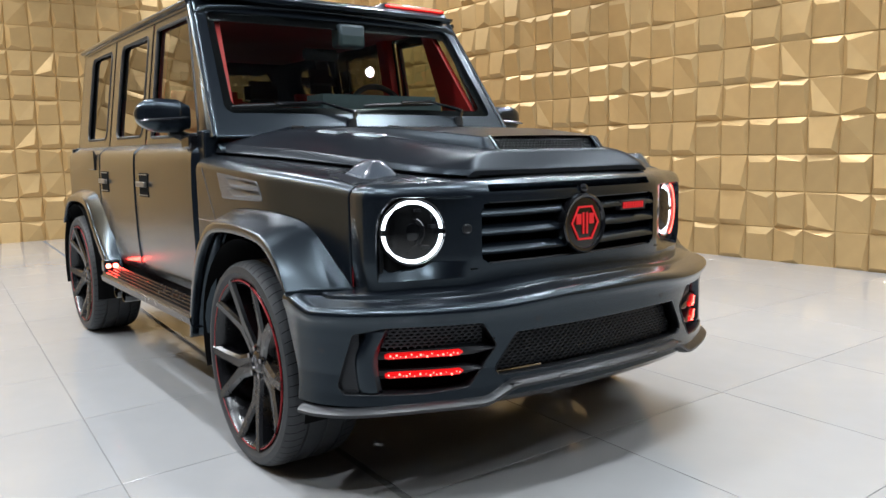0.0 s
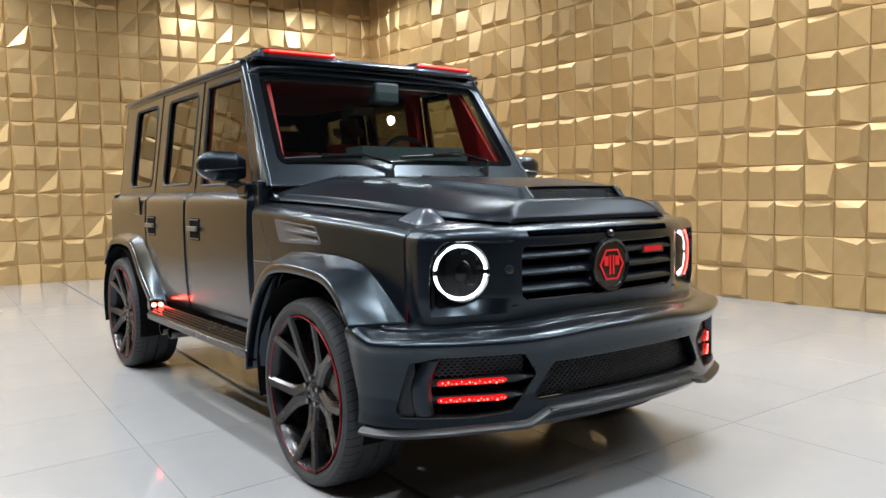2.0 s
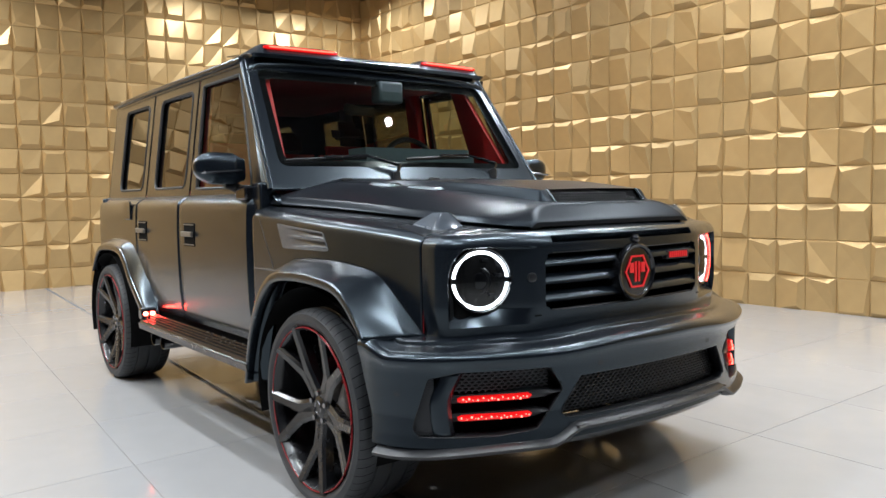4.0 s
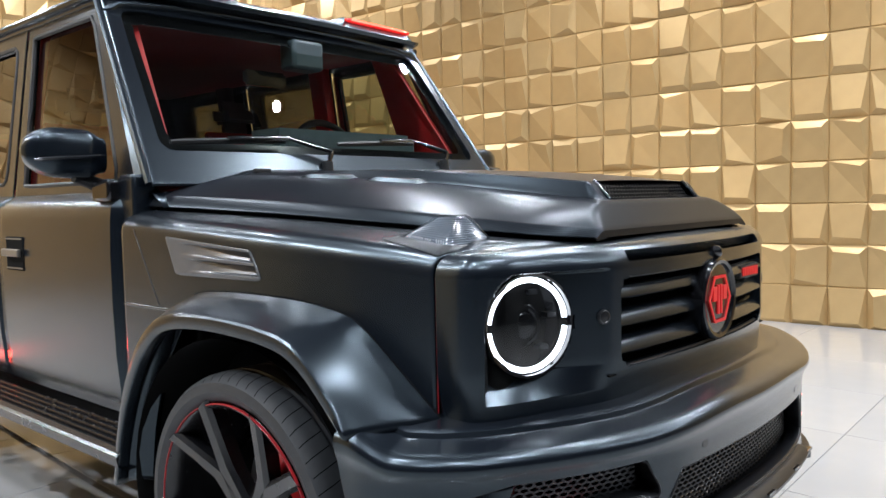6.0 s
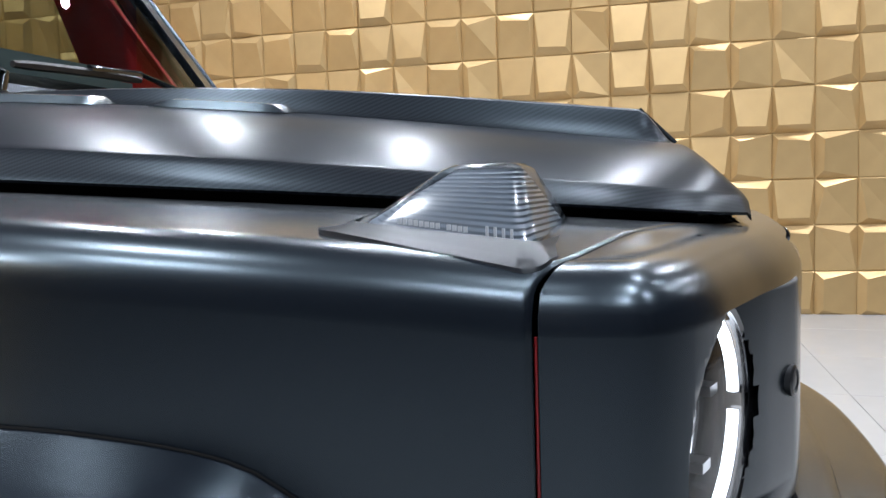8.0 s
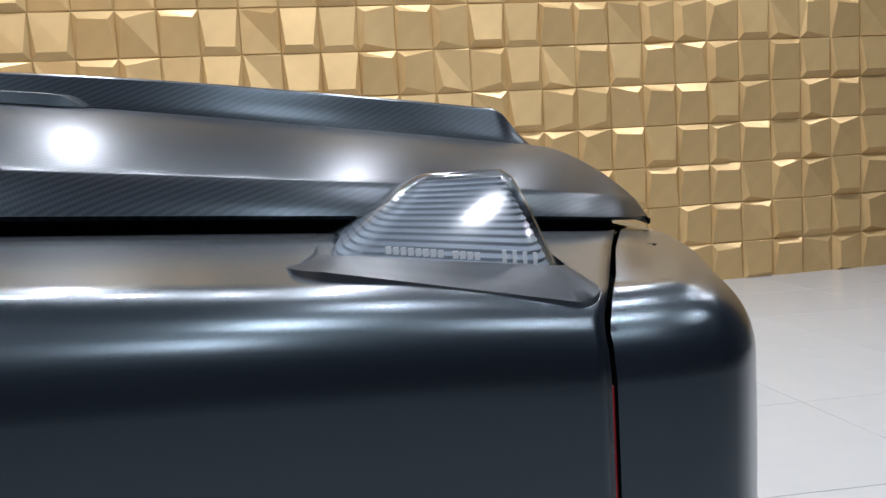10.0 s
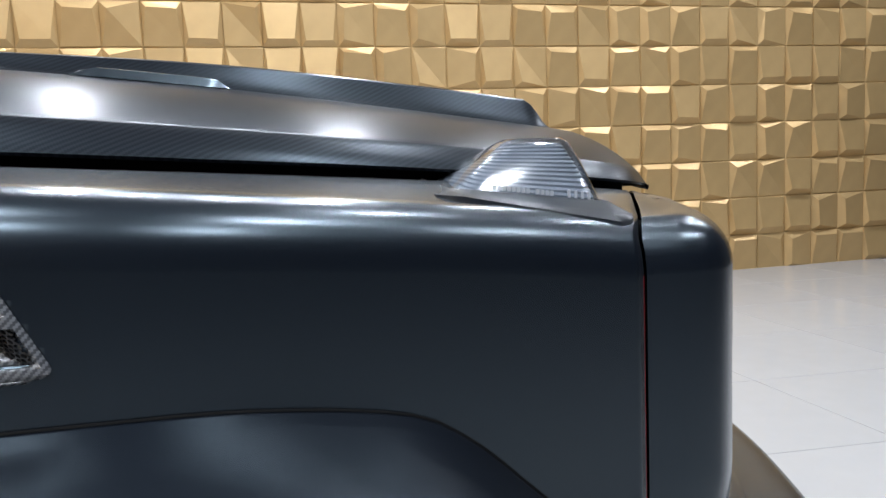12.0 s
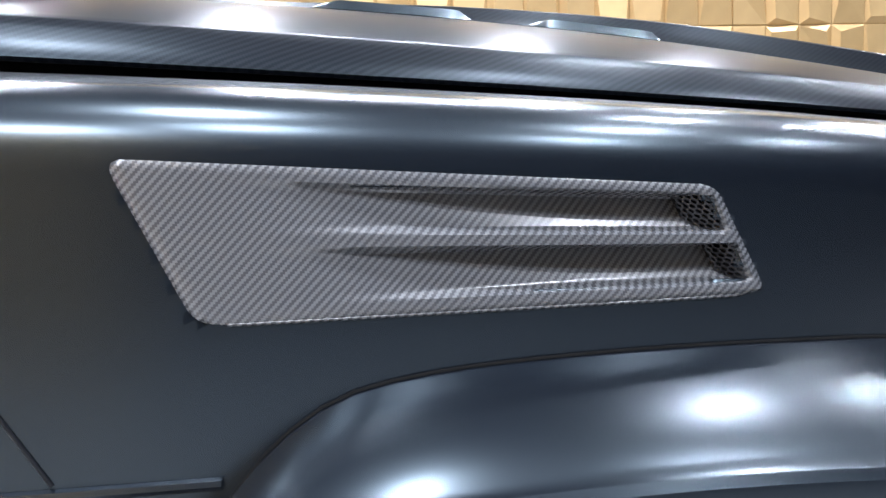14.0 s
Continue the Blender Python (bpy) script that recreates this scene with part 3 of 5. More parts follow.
# front wings
ARCH_LOW = table([(-0.50, 0.60), (-0.40, 0.62), (-0.36, 0.66), (-0.27, 0.77), (-0.14, 0.86), (0.04, 0.885), (0.28, 0.88), (0.41, 0.82), (0.50, 0.70), (0.58, 0.50), (0.60, 0.45), (0.80, 0.45)])


shoulder = curve([(-0.39, 1.034), (-0.275, 1.049), (-0.115, 1.066), (0.07, 1.083), (0.42, 1.107), (0.74, 1.122)])
round_r = curve([(-0.39, 0.050), (-0.20, 0.050), (0.05, 0.050), (0.30, 0.050), (0.74, 0.052)])


def wing_surf(w, y):
    """Height of the wing at lateral w."""
    s, sh, r = side_w(y), shoulder(y), round_r(y)
    if w < s - r:
        return sh + 0.002
    return sh - r + math.sqrt(max(r * r - (w - s + r) ** 2, 0.0))


def wing_profile(y, n=34):
    e, lo, s = hood_w(y) - 0.012, hood_low(y) - 0.009, side_w(y)
    sh, r = shoulder(y), round_r(y)
    pts = [(e - 0.06, lo - 0.03), (e - 0.05, lo - 0.006), (e + 0.0, lo - 0.001), (e + 0.03, lo), (lerp(e, s - r, 0.5), lerp(lo, sh, 0.5) + 0.004)]
    for k in range(9):
        a = math.pi / 2 * k / 8
        pts.append((s - r + r * math.sin(a), sh - r + r * math.cos(a)))
    zb = ARCH_LOW(y)
    z0 = sh - r
    for k in range(1, 41):
        z = lerp(z0, zb, k / 40)
        pts.append((s, z))
    return pts


def wing_z(w, y):
    """Height of the wing's top over the whole width."""
    pts = wing_profile(y)[2:14]
    return float(np.interp(w, [p[0] for p in pts], [p[1] for p in pts]))


VENT = [(0.469, 1.063), (0.424, 0.965), (0.069, 0.965), (0.105, 1.035)]
SEAM = table([(0.40, -0.548), (0.49, -0.503), (0.574, -0.466), (0.635, -0.438), (0.70, -0.411), (0.74, -0.392), (0.762, -0.381), (0.775, -0.380), (0.90, -0.380)])


def build_wing():
    rows = []
    for t in np.linspace(0, 1, 140):
        row = []
        for k in range(len(wing_profile(0.0))):
            y = lerp(-0.376, 0.704, t)
            for _ in range(3):
                y = lerp(SEAM(wing_profile(y)[k][0]) + 0.004, 0.704, t)
            w, z = wing_profile(y)[k]
            row.append((-w, y, z))
        rows.append(row)
    bm = rows_mesh(rows)
    cut = poly_sdf(VENT)
    bmesh.ops.delete(bm, geom=[f for f in bm.faces if f.calc_center_median().x < -0.74 and cut(f.calc_center_median().y, f.calc_center_median().z) < -0.008], context="FACES")
    return outward(bm, CAR_MID)


wing = part("front_wing", build_wing(), PAINT, car, "satin black front wing", thick=0.004)
both(wing)
bm = bmesh.new()
tube([(-(side_w(0.507 + 0.6 * (z - 0.866)) + 0.0006), 0.507 + 0.6 * (z - 0.866), z) for z in np.linspace(0.874, 1.078, 18)], 0.0013, 6, bm=bm)
both(part("panel_seam", bm, PAINT_D, car, "slanting seam at the wing's rear"))
bm = bmesh.new()
tube([(-(side_w(y) + 0.0005), y, 0.868) for y in np.linspace(0.415, 0.700, 20)], 0.0042, 8, bm=bm)
both(part("joint_strip", bm, PAINT, car, "narrow raised joint behind the wheel arch"))
bm = bmesh.new()
tube([(-0.7685, -0.3778, z) for z in (0.60, 0.70, 0.84, 0.984)], 0.0013, 6, bm=bm)
both(part("red_seam_strip", bm, DARK_RED_PAINT, car, "thin red strip in the seam of the wing"))

# carbon wing vents


def vent_P(a, b):
    """a: rear to front, b: bottom to top."""
    y = lerp(lerp(VENT[1][0], VENT[2][0], a), lerp(VENT[0][0], VENT[3][0], a), b)
    z = lerp(lerp(VENT[1][1], VENT[2][1], a), lerp(VENT[0][1], VENT[3][1], a), b)
    d = 0.0016
    for b0, b1 in ((0.09, 0.47), (0.55, 0.91)):
        side = smooth(b0, b0 + 0.06, b) * smooth(b1, b1 - 0.06, b)
        if 0.12 < a < 0.978:
            d -= 0.019 * side * lerp(0.45, 1.25, (b - b0) / (b1 - b0)) * smooth(0.12, 0.80, a) * smooth(0.978, 0.966, a)
    edge = min(a, 1 - a) * 0.35, min(b, 1 - b) * 0.1
    d *= smooth(-0.001, 0.004, min(edge))
    return Vector((-(side_w(y) + 0.0008 + d), y, z))


av = list(np.linspace(0, 1, 74))
vent_keep = rrect(0.0, 0.36, 0.0, 0.09, 0.011)
bm = shell(lambda u, v: vent_P(u / 0.36, v / 0.09), [a * 0.36 for a in av], np.linspace(0, 0.09, 52), [lambda u, v: -vent_keep(u, v)])
vent = part("wing_vent", bm, CARBON_V, car, "silver-grey twill carbon wing vent", sharp=30, thick=0.002)
mirrored(vent)
for b0, b1, a0 in ((0.085, 0.445, 0.935), (0.575, 0.915, 0.920)):
    def net_P(u, v, a0=a0):
        p = vent_P(u, v)
        y = p.y
        return Vector((-(side_w(y) - 0.0105 + 0.010 * smooth(a0, 0.976, u)), y, p.z))
    bm = hex_mesh(net_P, a0, 0.976, b0, b1, 0.0105, 0.0012, depth=0.002, squash=4.2)
    both(part("vent_net", bm, MESH_D, vent, "black honeycomb mesh at the vent's end"))
    # near-black sheet just behind the net, painting the slot's shade
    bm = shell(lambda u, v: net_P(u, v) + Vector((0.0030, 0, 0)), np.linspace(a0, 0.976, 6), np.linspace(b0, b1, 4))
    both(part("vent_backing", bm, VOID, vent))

# wheel-arch flares
FL_A = [(-0.395, 0.69), (-0.335, 0.748), (-0.250, 0.832), (-0.212, 0.868), (-0.16, 0.900), (-0.05, 0.923), (0.05, 0.931), (0.16, 0.933), (0.265, 0.929), (0.332, 0.919), (0.366, 0.902), (0.394, 0.878), (0.44, 0.815), (0.50, 0.70), (0.56, 0.54), (0.59, 0.385)]
FL_C = [(-0.325, 0.69), (-0.270, 0.765), (-0.20, 0.830), (-0.135, 0.864), (-0.06, 0.877), (0.03, 0.885), (0.13, 0.888), (0.226, 0.886), (0.32, 0.878), (0.40, 0.852), (0.49, 0.78), (0.565, 0.66), (0.615, 0.52), (0.645, 0.385)]
FL_L = [(-0.312, 0.69), (-0.25, 0.750), (-0.19, 0.800), (-0.13, 0.830), (-0.05, 0.844), (0.03, 0.850), (0.13, 0.853), (0.226, 0.850), (0.31, 0.840), (0.38, 0.815), (0.465, 0.745), (0.54, 0.635), (0.592, 0.51), (0.622, 0.385)]


# the rear flare runs out forwards into a broad leg over the step
RE_A = FL_A[:9] + [(0.36, 0.930), (0.46, 0.910), (0.56, 0.830), (0.65, 0.730), (0.74, 0.640), (0.825, 0.555), (0.850, 0.470)]
RE_C = FL_C[:10] + [(0.49, 0.780), (0.545, 0.720), (0.66, 0.635), (0.775, 0.552), (0.815, 0.505), (0.825, 0.455)]
RE_L = FL_L[:10] + [(0.46, 0.745), (0.515, 0.690), (0.63, 0.602), (0.745, 0.522), (0.785, 0.480), (0.797, 0.440)]


def build_flare(hub, flip, wide):
    n = 64
    A = chain([(0, y, z) for y, z in (RE_A if flip else FL_A)], n)
    C = chain([(0, y, z) for y, z in (RE_C if flip else FL_C)], n)
    L = chain([(0, y, z) for y, z in (RE_L if flip else FL_L)], n)
    rows = []

    def put(p, w):
        y = 2 * 0.02 - p.y if flip else p.y
        return Vector((-w, y - 0.02 + hub, p.z))
    for i in range(n):
        t = i / (n - 1)
        wa = (side_w(A[i].y) if not flip else 0.866) - 0.010
        wc = wide
        row = [put(A[i], wa), put(A[i], wa + 0.0125)]
        for k, b in ((0.03, 0.10), (0.2, 0.55), (0.4, 0.88), (0.6, 1.0), (0.78, 0.80), (0.92, 0.36)):
            q = A[i].lerp(C[i], k)
            up = Vector((0, (q.y - 0.13) * 0.6, 0.5)).normalized() * 0.005 * b
            row.append(put(q + up, lerp(wa + 0.0125, wc, k)))
        row += [put(C[i] + Vector((0, 0, 0.002)), wc - 0.003), put(C[i], wc + 0.002), put(C[i].lerp(L[i], 0.15), wc + 0.006), put(C[i].lerp(L[i], 0.6), wc + 0.008), put(C[i].lerp(L[i], 0.93), wc + 0.006),
                put(L[i], wc), put(L[i] + Vector((0, 0, 0.0)), wc - 0.02), put(L[i].lerp(C[i], 0.5), wc - 0.05)]
        rows.append(row)
    return outward(rows_mesh(rows), (0, hub, 0.4))


flare = part("wheel_arch_flare", build_flare(0.02, False, 0.968), PAINT, car, "wide satin black wheel-arch flare", sharp=28, thick=0.005)
both(flare)
pts = [(-(side_w(q.y) + 0.0012), q.y, q.z + 0.0005) for q in chain([(0, y, z) for y, z in FL_A], 64)]
both(part("flare_seal", tube(pts, 0.0015, 6), VOID, flare, "black seal along the flare"))
rear_flare = part("wheel_arch_flare", build_flare(2.92, True, 0.940), PAINT, car, "wide satin black wheel-arch flare", sharp=28, thick=0.005)
both(rear_flare)


def build_liner(hub):
    rows = []
    for k in range(25):
        a = math.pi * (-0.1 + 1.2 * k / 24)
        rows.append([(-w, hub + 0.47 * math.cos(a), 0.40 + 0.43 * math.sin(a)) for w in (0.30, 0.55, 0.80, 0.93)])
    bm = rows_mesh(rows)
    block(-0.32, -0.30, hub - 0.5, hub + 0.5, 0.25, 0.85, bm)
    return bm


for hub in (0.13, 2.92):
    both(part("arch_liner", build_liner(hub), VOID, car))

# front mask round the lamps and the grille
LAMP_W, LAMP_Y, LAMP_Z, LAMP_TURN = 0.615, -0.492, 0.878, radians(21)
MASK = [(0.772, -0.380), (0.772, -0.425), (0.765, -0.457), (0.742, -0.482), (0.70, -0.507), (0.65, -0.527), (0.60, -0.546), (0.51, -0.582), (0.40, -0.611), (0.22, -0.635), (0.0, -0.643)]
mask_line = chain([(-w, y, 0) for w, y in MASK] + [(w, y, 0) for w, y in MASK[-2::-1]], 401)
mask_len = sum((b - a).length for a, b in zip(mask_line, mask_line[1:]))


def line_at(line, length, u):
    t = min(max(u / length + 0.5, 0.0), 1.0) * (len(line) - 1)
    i = min(int(t), len(line) - 2)
    p = line[i].lerp(line[i + 1], t - i)
    d = (line[min(i + 2, len(line) - 1)] - line[max(i - 1, 0)]).normalized()
    return p, Vector((d.y, -d.x, 0))


def recess(w, z):
    """Depth of the lamp's pocket: sharp at its outer wall, running out towards the grille."""
    deep_w = 0.070 * smooth(0.743, 0.738, w) * min(max((w - 0.455) / 0.245, 0.0), 1.0)
    if w > LAMP_W and z > LAMP_Z:
        deep_w *= smooth(0.136, 0.127, math.hypot((w - LAMP_W) * 1.06, z - LAMP_Z))
    return deep_w * smooth(0.990, 0.983, z) * min(max((z - 0.7275) / 0.054, 0.0), 1.0)


def mask_P(u, v):
    p, n = line_at(mask_line, mask_len, u)
    edge = smooth(0.55, 0.772, abs(p.x))
    r, base = lerp(0.058, 0.050, edge), lerp(0.982, 0.984, edge)
    q = v - base
    if q <= 0:
        z, inset = v, 0.010 * smooth(0.80, 0.69, v)
    elif q < r * math.pi / 2:
        a = q / r
        z, inset = base + r * math.sin(a), r * (1 - math.cos(a))
    else:
        inset = r + q - r * math.pi / 2
        z = base + r + min(0.16 * (inset - r), lerp(0.006, 0.026, smooth(0.48, 0.60, abs(p.x))))
    pt = p - n * (inset + recess(abs(p.x), z))
    return Vector((pt.x, pt.y, z))


MASK_TOP_FROM = 0.47
grille_hole = rrect(-0.425, 0.425, 0.767, 0.966, 0.035)
slot_hole = rrect(-0.395, 0.395, 0.999, 1.027, 0.006)


def behind_seam(u, v):
    p = line_at(mask_line, mask_len, u)[0]
    edge = smooth(0.55, 0.772, abs(p.x))
    if v < 1.0:
        return 1.0
    q = mask_P(u, v)
    if abs(p.x) < MASK_TOP_FROM:
        return SEAM(abs(q.x)) - q.y
    return min(SEAM(abs(q.x)) - q.y, lerp(0.982, 0.984, edge) + lerp(0.058, 0.050, edge) * math.pi / 2 - v)


def mask_u(w):
    """Length along the mask's line at which it is w wide."""
    lo, hi = 0.0, mask_len / 2
    for _ in range(30):
        m = (lo + hi) / 2
        lo, hi = (m, hi) if abs(line_at(mask_line, mask_len, m)[0].x) < w else (lo, m)
    return lo


def lamp_hole(u, v):
    q = mask_P(u, v)
    a = (abs(q.x) - LAMP_W) * math.cos(LAMP_TURN) + (q.y - LAMP_Y) * math.sin(LAMP_TURN)
    return math.hypot(a, q.z - LAMP_Z) - 0.1035 if v < 1.0 else 1.0


pocket = [s * mask_u(w) for s in (-1, 1) for w in np.linspace(0.736, 0.745, 8)]
us = sorted(list(np.linspace(-mask_len / 2, mask_len / 2, 240)) + pocket + [s * (mask_len / 2 - 0.0021 * k - 0.0011) for s in (-1, 1) for k in range(26)])
vs = sorted(list(np.linspace(0.695, 1.175, 64)) + list(np.linspace(0.980, 0.992, 7)) + list(np.linspace(1.003, 1.068, 22)) + [0.7255, 0.7275, 0.7295, 0.7795, 0.7815, 0.7835])
mask = part("front_mask", shell(mask_P, us, vs, [grille_hole, slot_hole, behind_seam, lamp_hole], rim=0.03, rim_within=0.47), PAINT, car, "satin black front mask", sharp=40)


def mask_top():
    """Flat top of the mask between its rolled edge and the seam of the wing."""
    rim = []
    for k in range(60):
        u = -lerp(mask_u(0.7715), mask_u(MASK_TOP_FROM), k / 59)
        p = line_at(mask_line, mask_len, u)[0]
        edge = smooth(0.55, 0.772, abs(p.x))
        q = mask_P(u, lerp(0.982, 0.984, edge) + lerp(0.058, 0.050, edge) * math.pi / 2)
        if q.y < SEAM(abs(q.x)) - 0.003:
            rim.append(q)
    w0, w1 = -rim[0].x, -rim[-1].x
    rows = []
    for k, q in enumerate(rim):
        w = lerp(w0, w1, k / (len(rim) - 1))
        far = Vector((-w, SEAM(w), 0))
        row = []
        for m in range(9):
            x, y = lerp(q.x, far.x, m / 8), lerp(q.y, far.y, m / 8)
            row.append((x, y, lerp(q.z, wing_z(-x, max(y, SEAM(-x))) if m else q.z, smooth(0, 8, m))))
        rows.append(row)
    bm = rows_mesh(rows)
    bmesh.ops.recalc_face_normals(bm, faces=bm.faces[:])
    if sum(f.normal.z for f in bm.faces) < 0:
        bmesh.ops.reverse_faces(bm, faces=bm.faces[:])
    return bm


both(part("mask_top", mask_top(), PAINT, car, "satin black top of the front mask"))
# near-black sheets behind the slats; the grille's inner shade is in their colour
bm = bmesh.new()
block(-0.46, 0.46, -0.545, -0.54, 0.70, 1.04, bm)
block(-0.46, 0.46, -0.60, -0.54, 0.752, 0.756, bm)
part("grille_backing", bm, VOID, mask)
part("lock_panel", block(-0.43, 0.43, -0.520, -0.36, 1.00, 1.046), VOID, mask, "black panel under the hood lip")


def slat(z0, x0, x1, y):
    rows = []
    for k in range(17):
        x = lerp(x0, x1, k / 16)
        yy = y + 0.030 * (x / 0.43) ** 2
        prof = [(-0.030, -0.018), (-0.035, -0.013), (-0.034, -0.005), (-0.020, 0.011), (-0.006, 0.019), (0.014, 0.020), (0.022, 0.010), (0.016, -0.012), (-0.010, -0.018)]
        rows.append([(x, yy + a, z0 + b) for a, b in prof])
    bm = rows_mesh(rows, closed_u=True)
    return bm


grille = part("grille_frame", tube([(x, -0.628 + 0.034 * (x / 0.43) ** 2, z) for x, z in
              [(lerp(-0.425, 0.425, k / 20), 0.767) for k in range(21)] + [(lerp(0.425, -0.425, k / 20), 0.966) for k in range(21)]], 0.005, 6, closed=True), PAINT_D, mask)
for z in (0.935, 0.874, 0.813):
    part("slat", slat(z, -0.425, 0.425, -0.600), PAINT, mask, "satin black horizontal grille slat", sharp=50)


def disc(cx, cy, cz, profile, n=48):
    """Turned round the y axis, facing forwards: (distance ahead, radius) pairs."""
    rows = [[(cx + r * math.cos(2 * math.pi * k / n), cy - d, cz + r * math.sin(2 * math.pi * k / n)) for k in range(n)] for d, r in profile]
    bm = rows_mesh(rows, closed_u=True)
    bmesh.ops.recalc_face_normals(bm, faces=bm.faces[:])
    return bm


emblem = part("emblem_disc", disc(0, -0.64, 0.876, [(-0.06, 0.10), (0.0, 0.104), (0.014, 0.103), (0.018, 0.098), (0.016, 0.090), (0.010, 0.086), (0.012, 0.02), (0.012, 0.0005)]), GLOSS, mask,
              "round gloss black emblem with a red hexagon")


def ring_poly(n, r0, r1, y, cz, turn=0.0, depth=0.003):
    bm = bmesh.new()
    o = [[(r * math.cos(turn + 2 * math.pi * k / n), yy, cz + r * math.sin(turn + 2 * math.pi * k / n)) for k in range(n)] for r, yy in ((r0, y), (r0, y - depth), (r1, y - depth), (r1, y))]
    return rows_mesh(o, closed_u=True, bm=bm)


part("red_hexagon", ring_poly(6, 0.060, 0.068, -0.653, 0.876), RED_GLOW, emblem, "red hexagon outline", flat=True)
bm = bmesh.new()
for s in (-1, 1):
    block(s * 0.009 - 0.004, s * 0.009 + 0.004, -0.656, -0.652, 0.838, 0.912, bm)
    block(s * 0.031 - 0.011, s * 0.031 + 0.011, -0.656, -0.652, 0.872, 0.908, bm)
part("red_bars", bm, RED_GLOW, emblem, "plain red bars inside the hexagon", flat=True)
bm = bmesh.new()
bmesh.ops.create_uvsphere(bm, u_segments=20, v_segments=12, radius=0.016, matrix=Matrix.Translation((0, -0.645, 0.995)))
block(-0.034, 0.034, -0.64, -0.60, 0.982, 0.996, bm)
part("front_camera", bm, GLOSS, mask, "small front camera above the emblem")
bm = block(0.215, 0.350, -0.626, -0.60, 0.905, 0.940)
badge = part("badge", bm, BLACK, mask, "black rectangular badge on the grille", bevel=0.003)
bm = bmesh.new()
for k in range(9):
    block(0.226 + k * 0.0127, 0.226 + k * 0.0127 + 0.0090, -0.6290, -0.624, 0.911, 0.934, bm)
part("badge_bar", bm, RED_GLOW, badge, "row of small red bars", flat=True)

# headlamps, turned outwards with the mask
def build_headlamp(s):
    at = Matrix.Translation((s * LAMP_W, LAMP_Y, LAMP_Z)) @ Matrix.Rotation(s * LAMP_TURN, 4, "Z")

    def piece(name, bm, material, parent, label="", **kw):
        bmesh.ops.transform(bm, matrix=at, verts=bm.verts[:])
        return part(name, bm, material, parent, label, **kw)
    lamp = piece("headlamp", disc(0, 0, 0, [(-0.09, 0.112), (0.012, 0.112), (0.018, 0.109), (0.016, 0.104), (-0.03, 0.100), (-0.055, 0.06), (-0.058, 0.001)]), GLOSS, mask, "round headlamp with a white light ring")
    for a0, a1 in ((6, 174), (186, 354)):
        pts = [(0.0945 * math.cos(radians(lerp(a0, a1, k / 40))), -0.004, 0.0945 * math.sin(radians(lerp(a0, a1, k / 40)))) for k in range(41)]
        piece("light_ring", tube(pts, 0.0056, 8), LED_W, lamp, "white glowing half ring")
    piece("projector", disc(0, 0, -0.004, [(-0.05, 0.056), (-0.022, 0.050), (-0.018, 0.043), (-0.02, 0.036), (-0.008, 0.026), (-0.004, 0.001)], 32), GLOSS, lamp, "dark projector lens")
    piece("projector_rim", disc(0, 0, -0.004, [(-0.019, 0.046), (-0.014, 0.044), (-0.019, 0.040)], 32), PAINT_D, lamp)
    for k in range(6):
        a = radians(60 * k + 12)
        c, d = 0.070 * math.cos(a), 0.070 * math.sin(a)
        piece("reflector", block(c - 0.011, c + 0.011, 0.006, 0.03, d - 0.005, d + 0.005), PAINT_D, lamp, flat=True)
    piece("lamp_cover", disc(0, 0, 0, [(0.014, 0.106), (0.022, 0.08), (0.026, 0.04), (0.027, 0.0005)]), LAMP_GLASS, lamp, "clear round lamp cover")

    def side_net(u, v):
        return Vector((s * u, -0.452 - (u - 0.70) * 0.6, v))
    part("lamp_net", hex_mesh(side_net, 0.690, 0.722, 0.752, 0.965, 0.009, 0.0025, depth=0.003, squash=0.6), MESH, lamp)
    if s > 0:
        for k in range(22):
            a = radians(-62 + 124 * k / 21)
            bm = bmesh.new()
            bmesh.ops.create_icosphere(bm, subdivisions=1, radius=0.0042, matrix=Matrix.Translation((0.112 * math.cos(a), -0.020, 0.112 * math.sin(a))))
            piece("red_bead", bm, LED_R, lamp)
    bm = disc(0, 0, 0, [(-0.03, 0.016), (0.001, 0.016), (0.0025, 0.013), (0.0005, 0.011), (0.002, 0.006), (0.002, 0.0004)], 24)
    bmesh.ops.transform(bm, matrix=Matrix.Translation((s * 0.470, -0.5920, 0.884)) @ Matrix.Rotation(radians(s * 22), 4, "Z"), verts=bm.verts[:])
    part("parking_sensor", bm, PAINT_D, mask)


build_headlamp(-1)
build_headlamp(1)

# bumper
BUMP = [(0.974, -0.285), (0.967, -0.36), (0.931, -0.455), (0.85, -0.548), (0.70, -0.642), (0.54, -0.712), (0.33, -0.760), (0.0, -0.780)]
bump_line = chain([(-w, y, 0) for w, y in BUMP] + [(w, y, 0) for w, y in BUMP[-2::-1]], 401)
bump_len = sum((b - a).length for a, b in zip(bump_line, bump_line[1:]))
BPROF = [(-0.26, 0.702), (-0.14, 0.697), (-0.100, 0.694), (-0.093, 0.691), (-0.088, 0.680), (-0.055, 0.674), (-0.024, 0.668), (-0.007, 0.658), (0.0, 0.645), (-0.003, 0.633), (-0.012, 0.622), (-0.018, 0.606), (-0.022, 0.56), (-0.026, 0.46), (-0.022, 0.40), (-0.018, 0.362), (-0.05, 0.335)]
bp_len = [0.0]
for a, b in zip(BPROF, BPROF[1:]):
    bp_len.append(bp_len[-1] + math.dist(a, b))
bp_d, bp_z = [p[0] for p in BPROF], [p[1] for p in BPROF]


def bump_z(v):
    return float(np.interp(v, bp_len, bp_z))


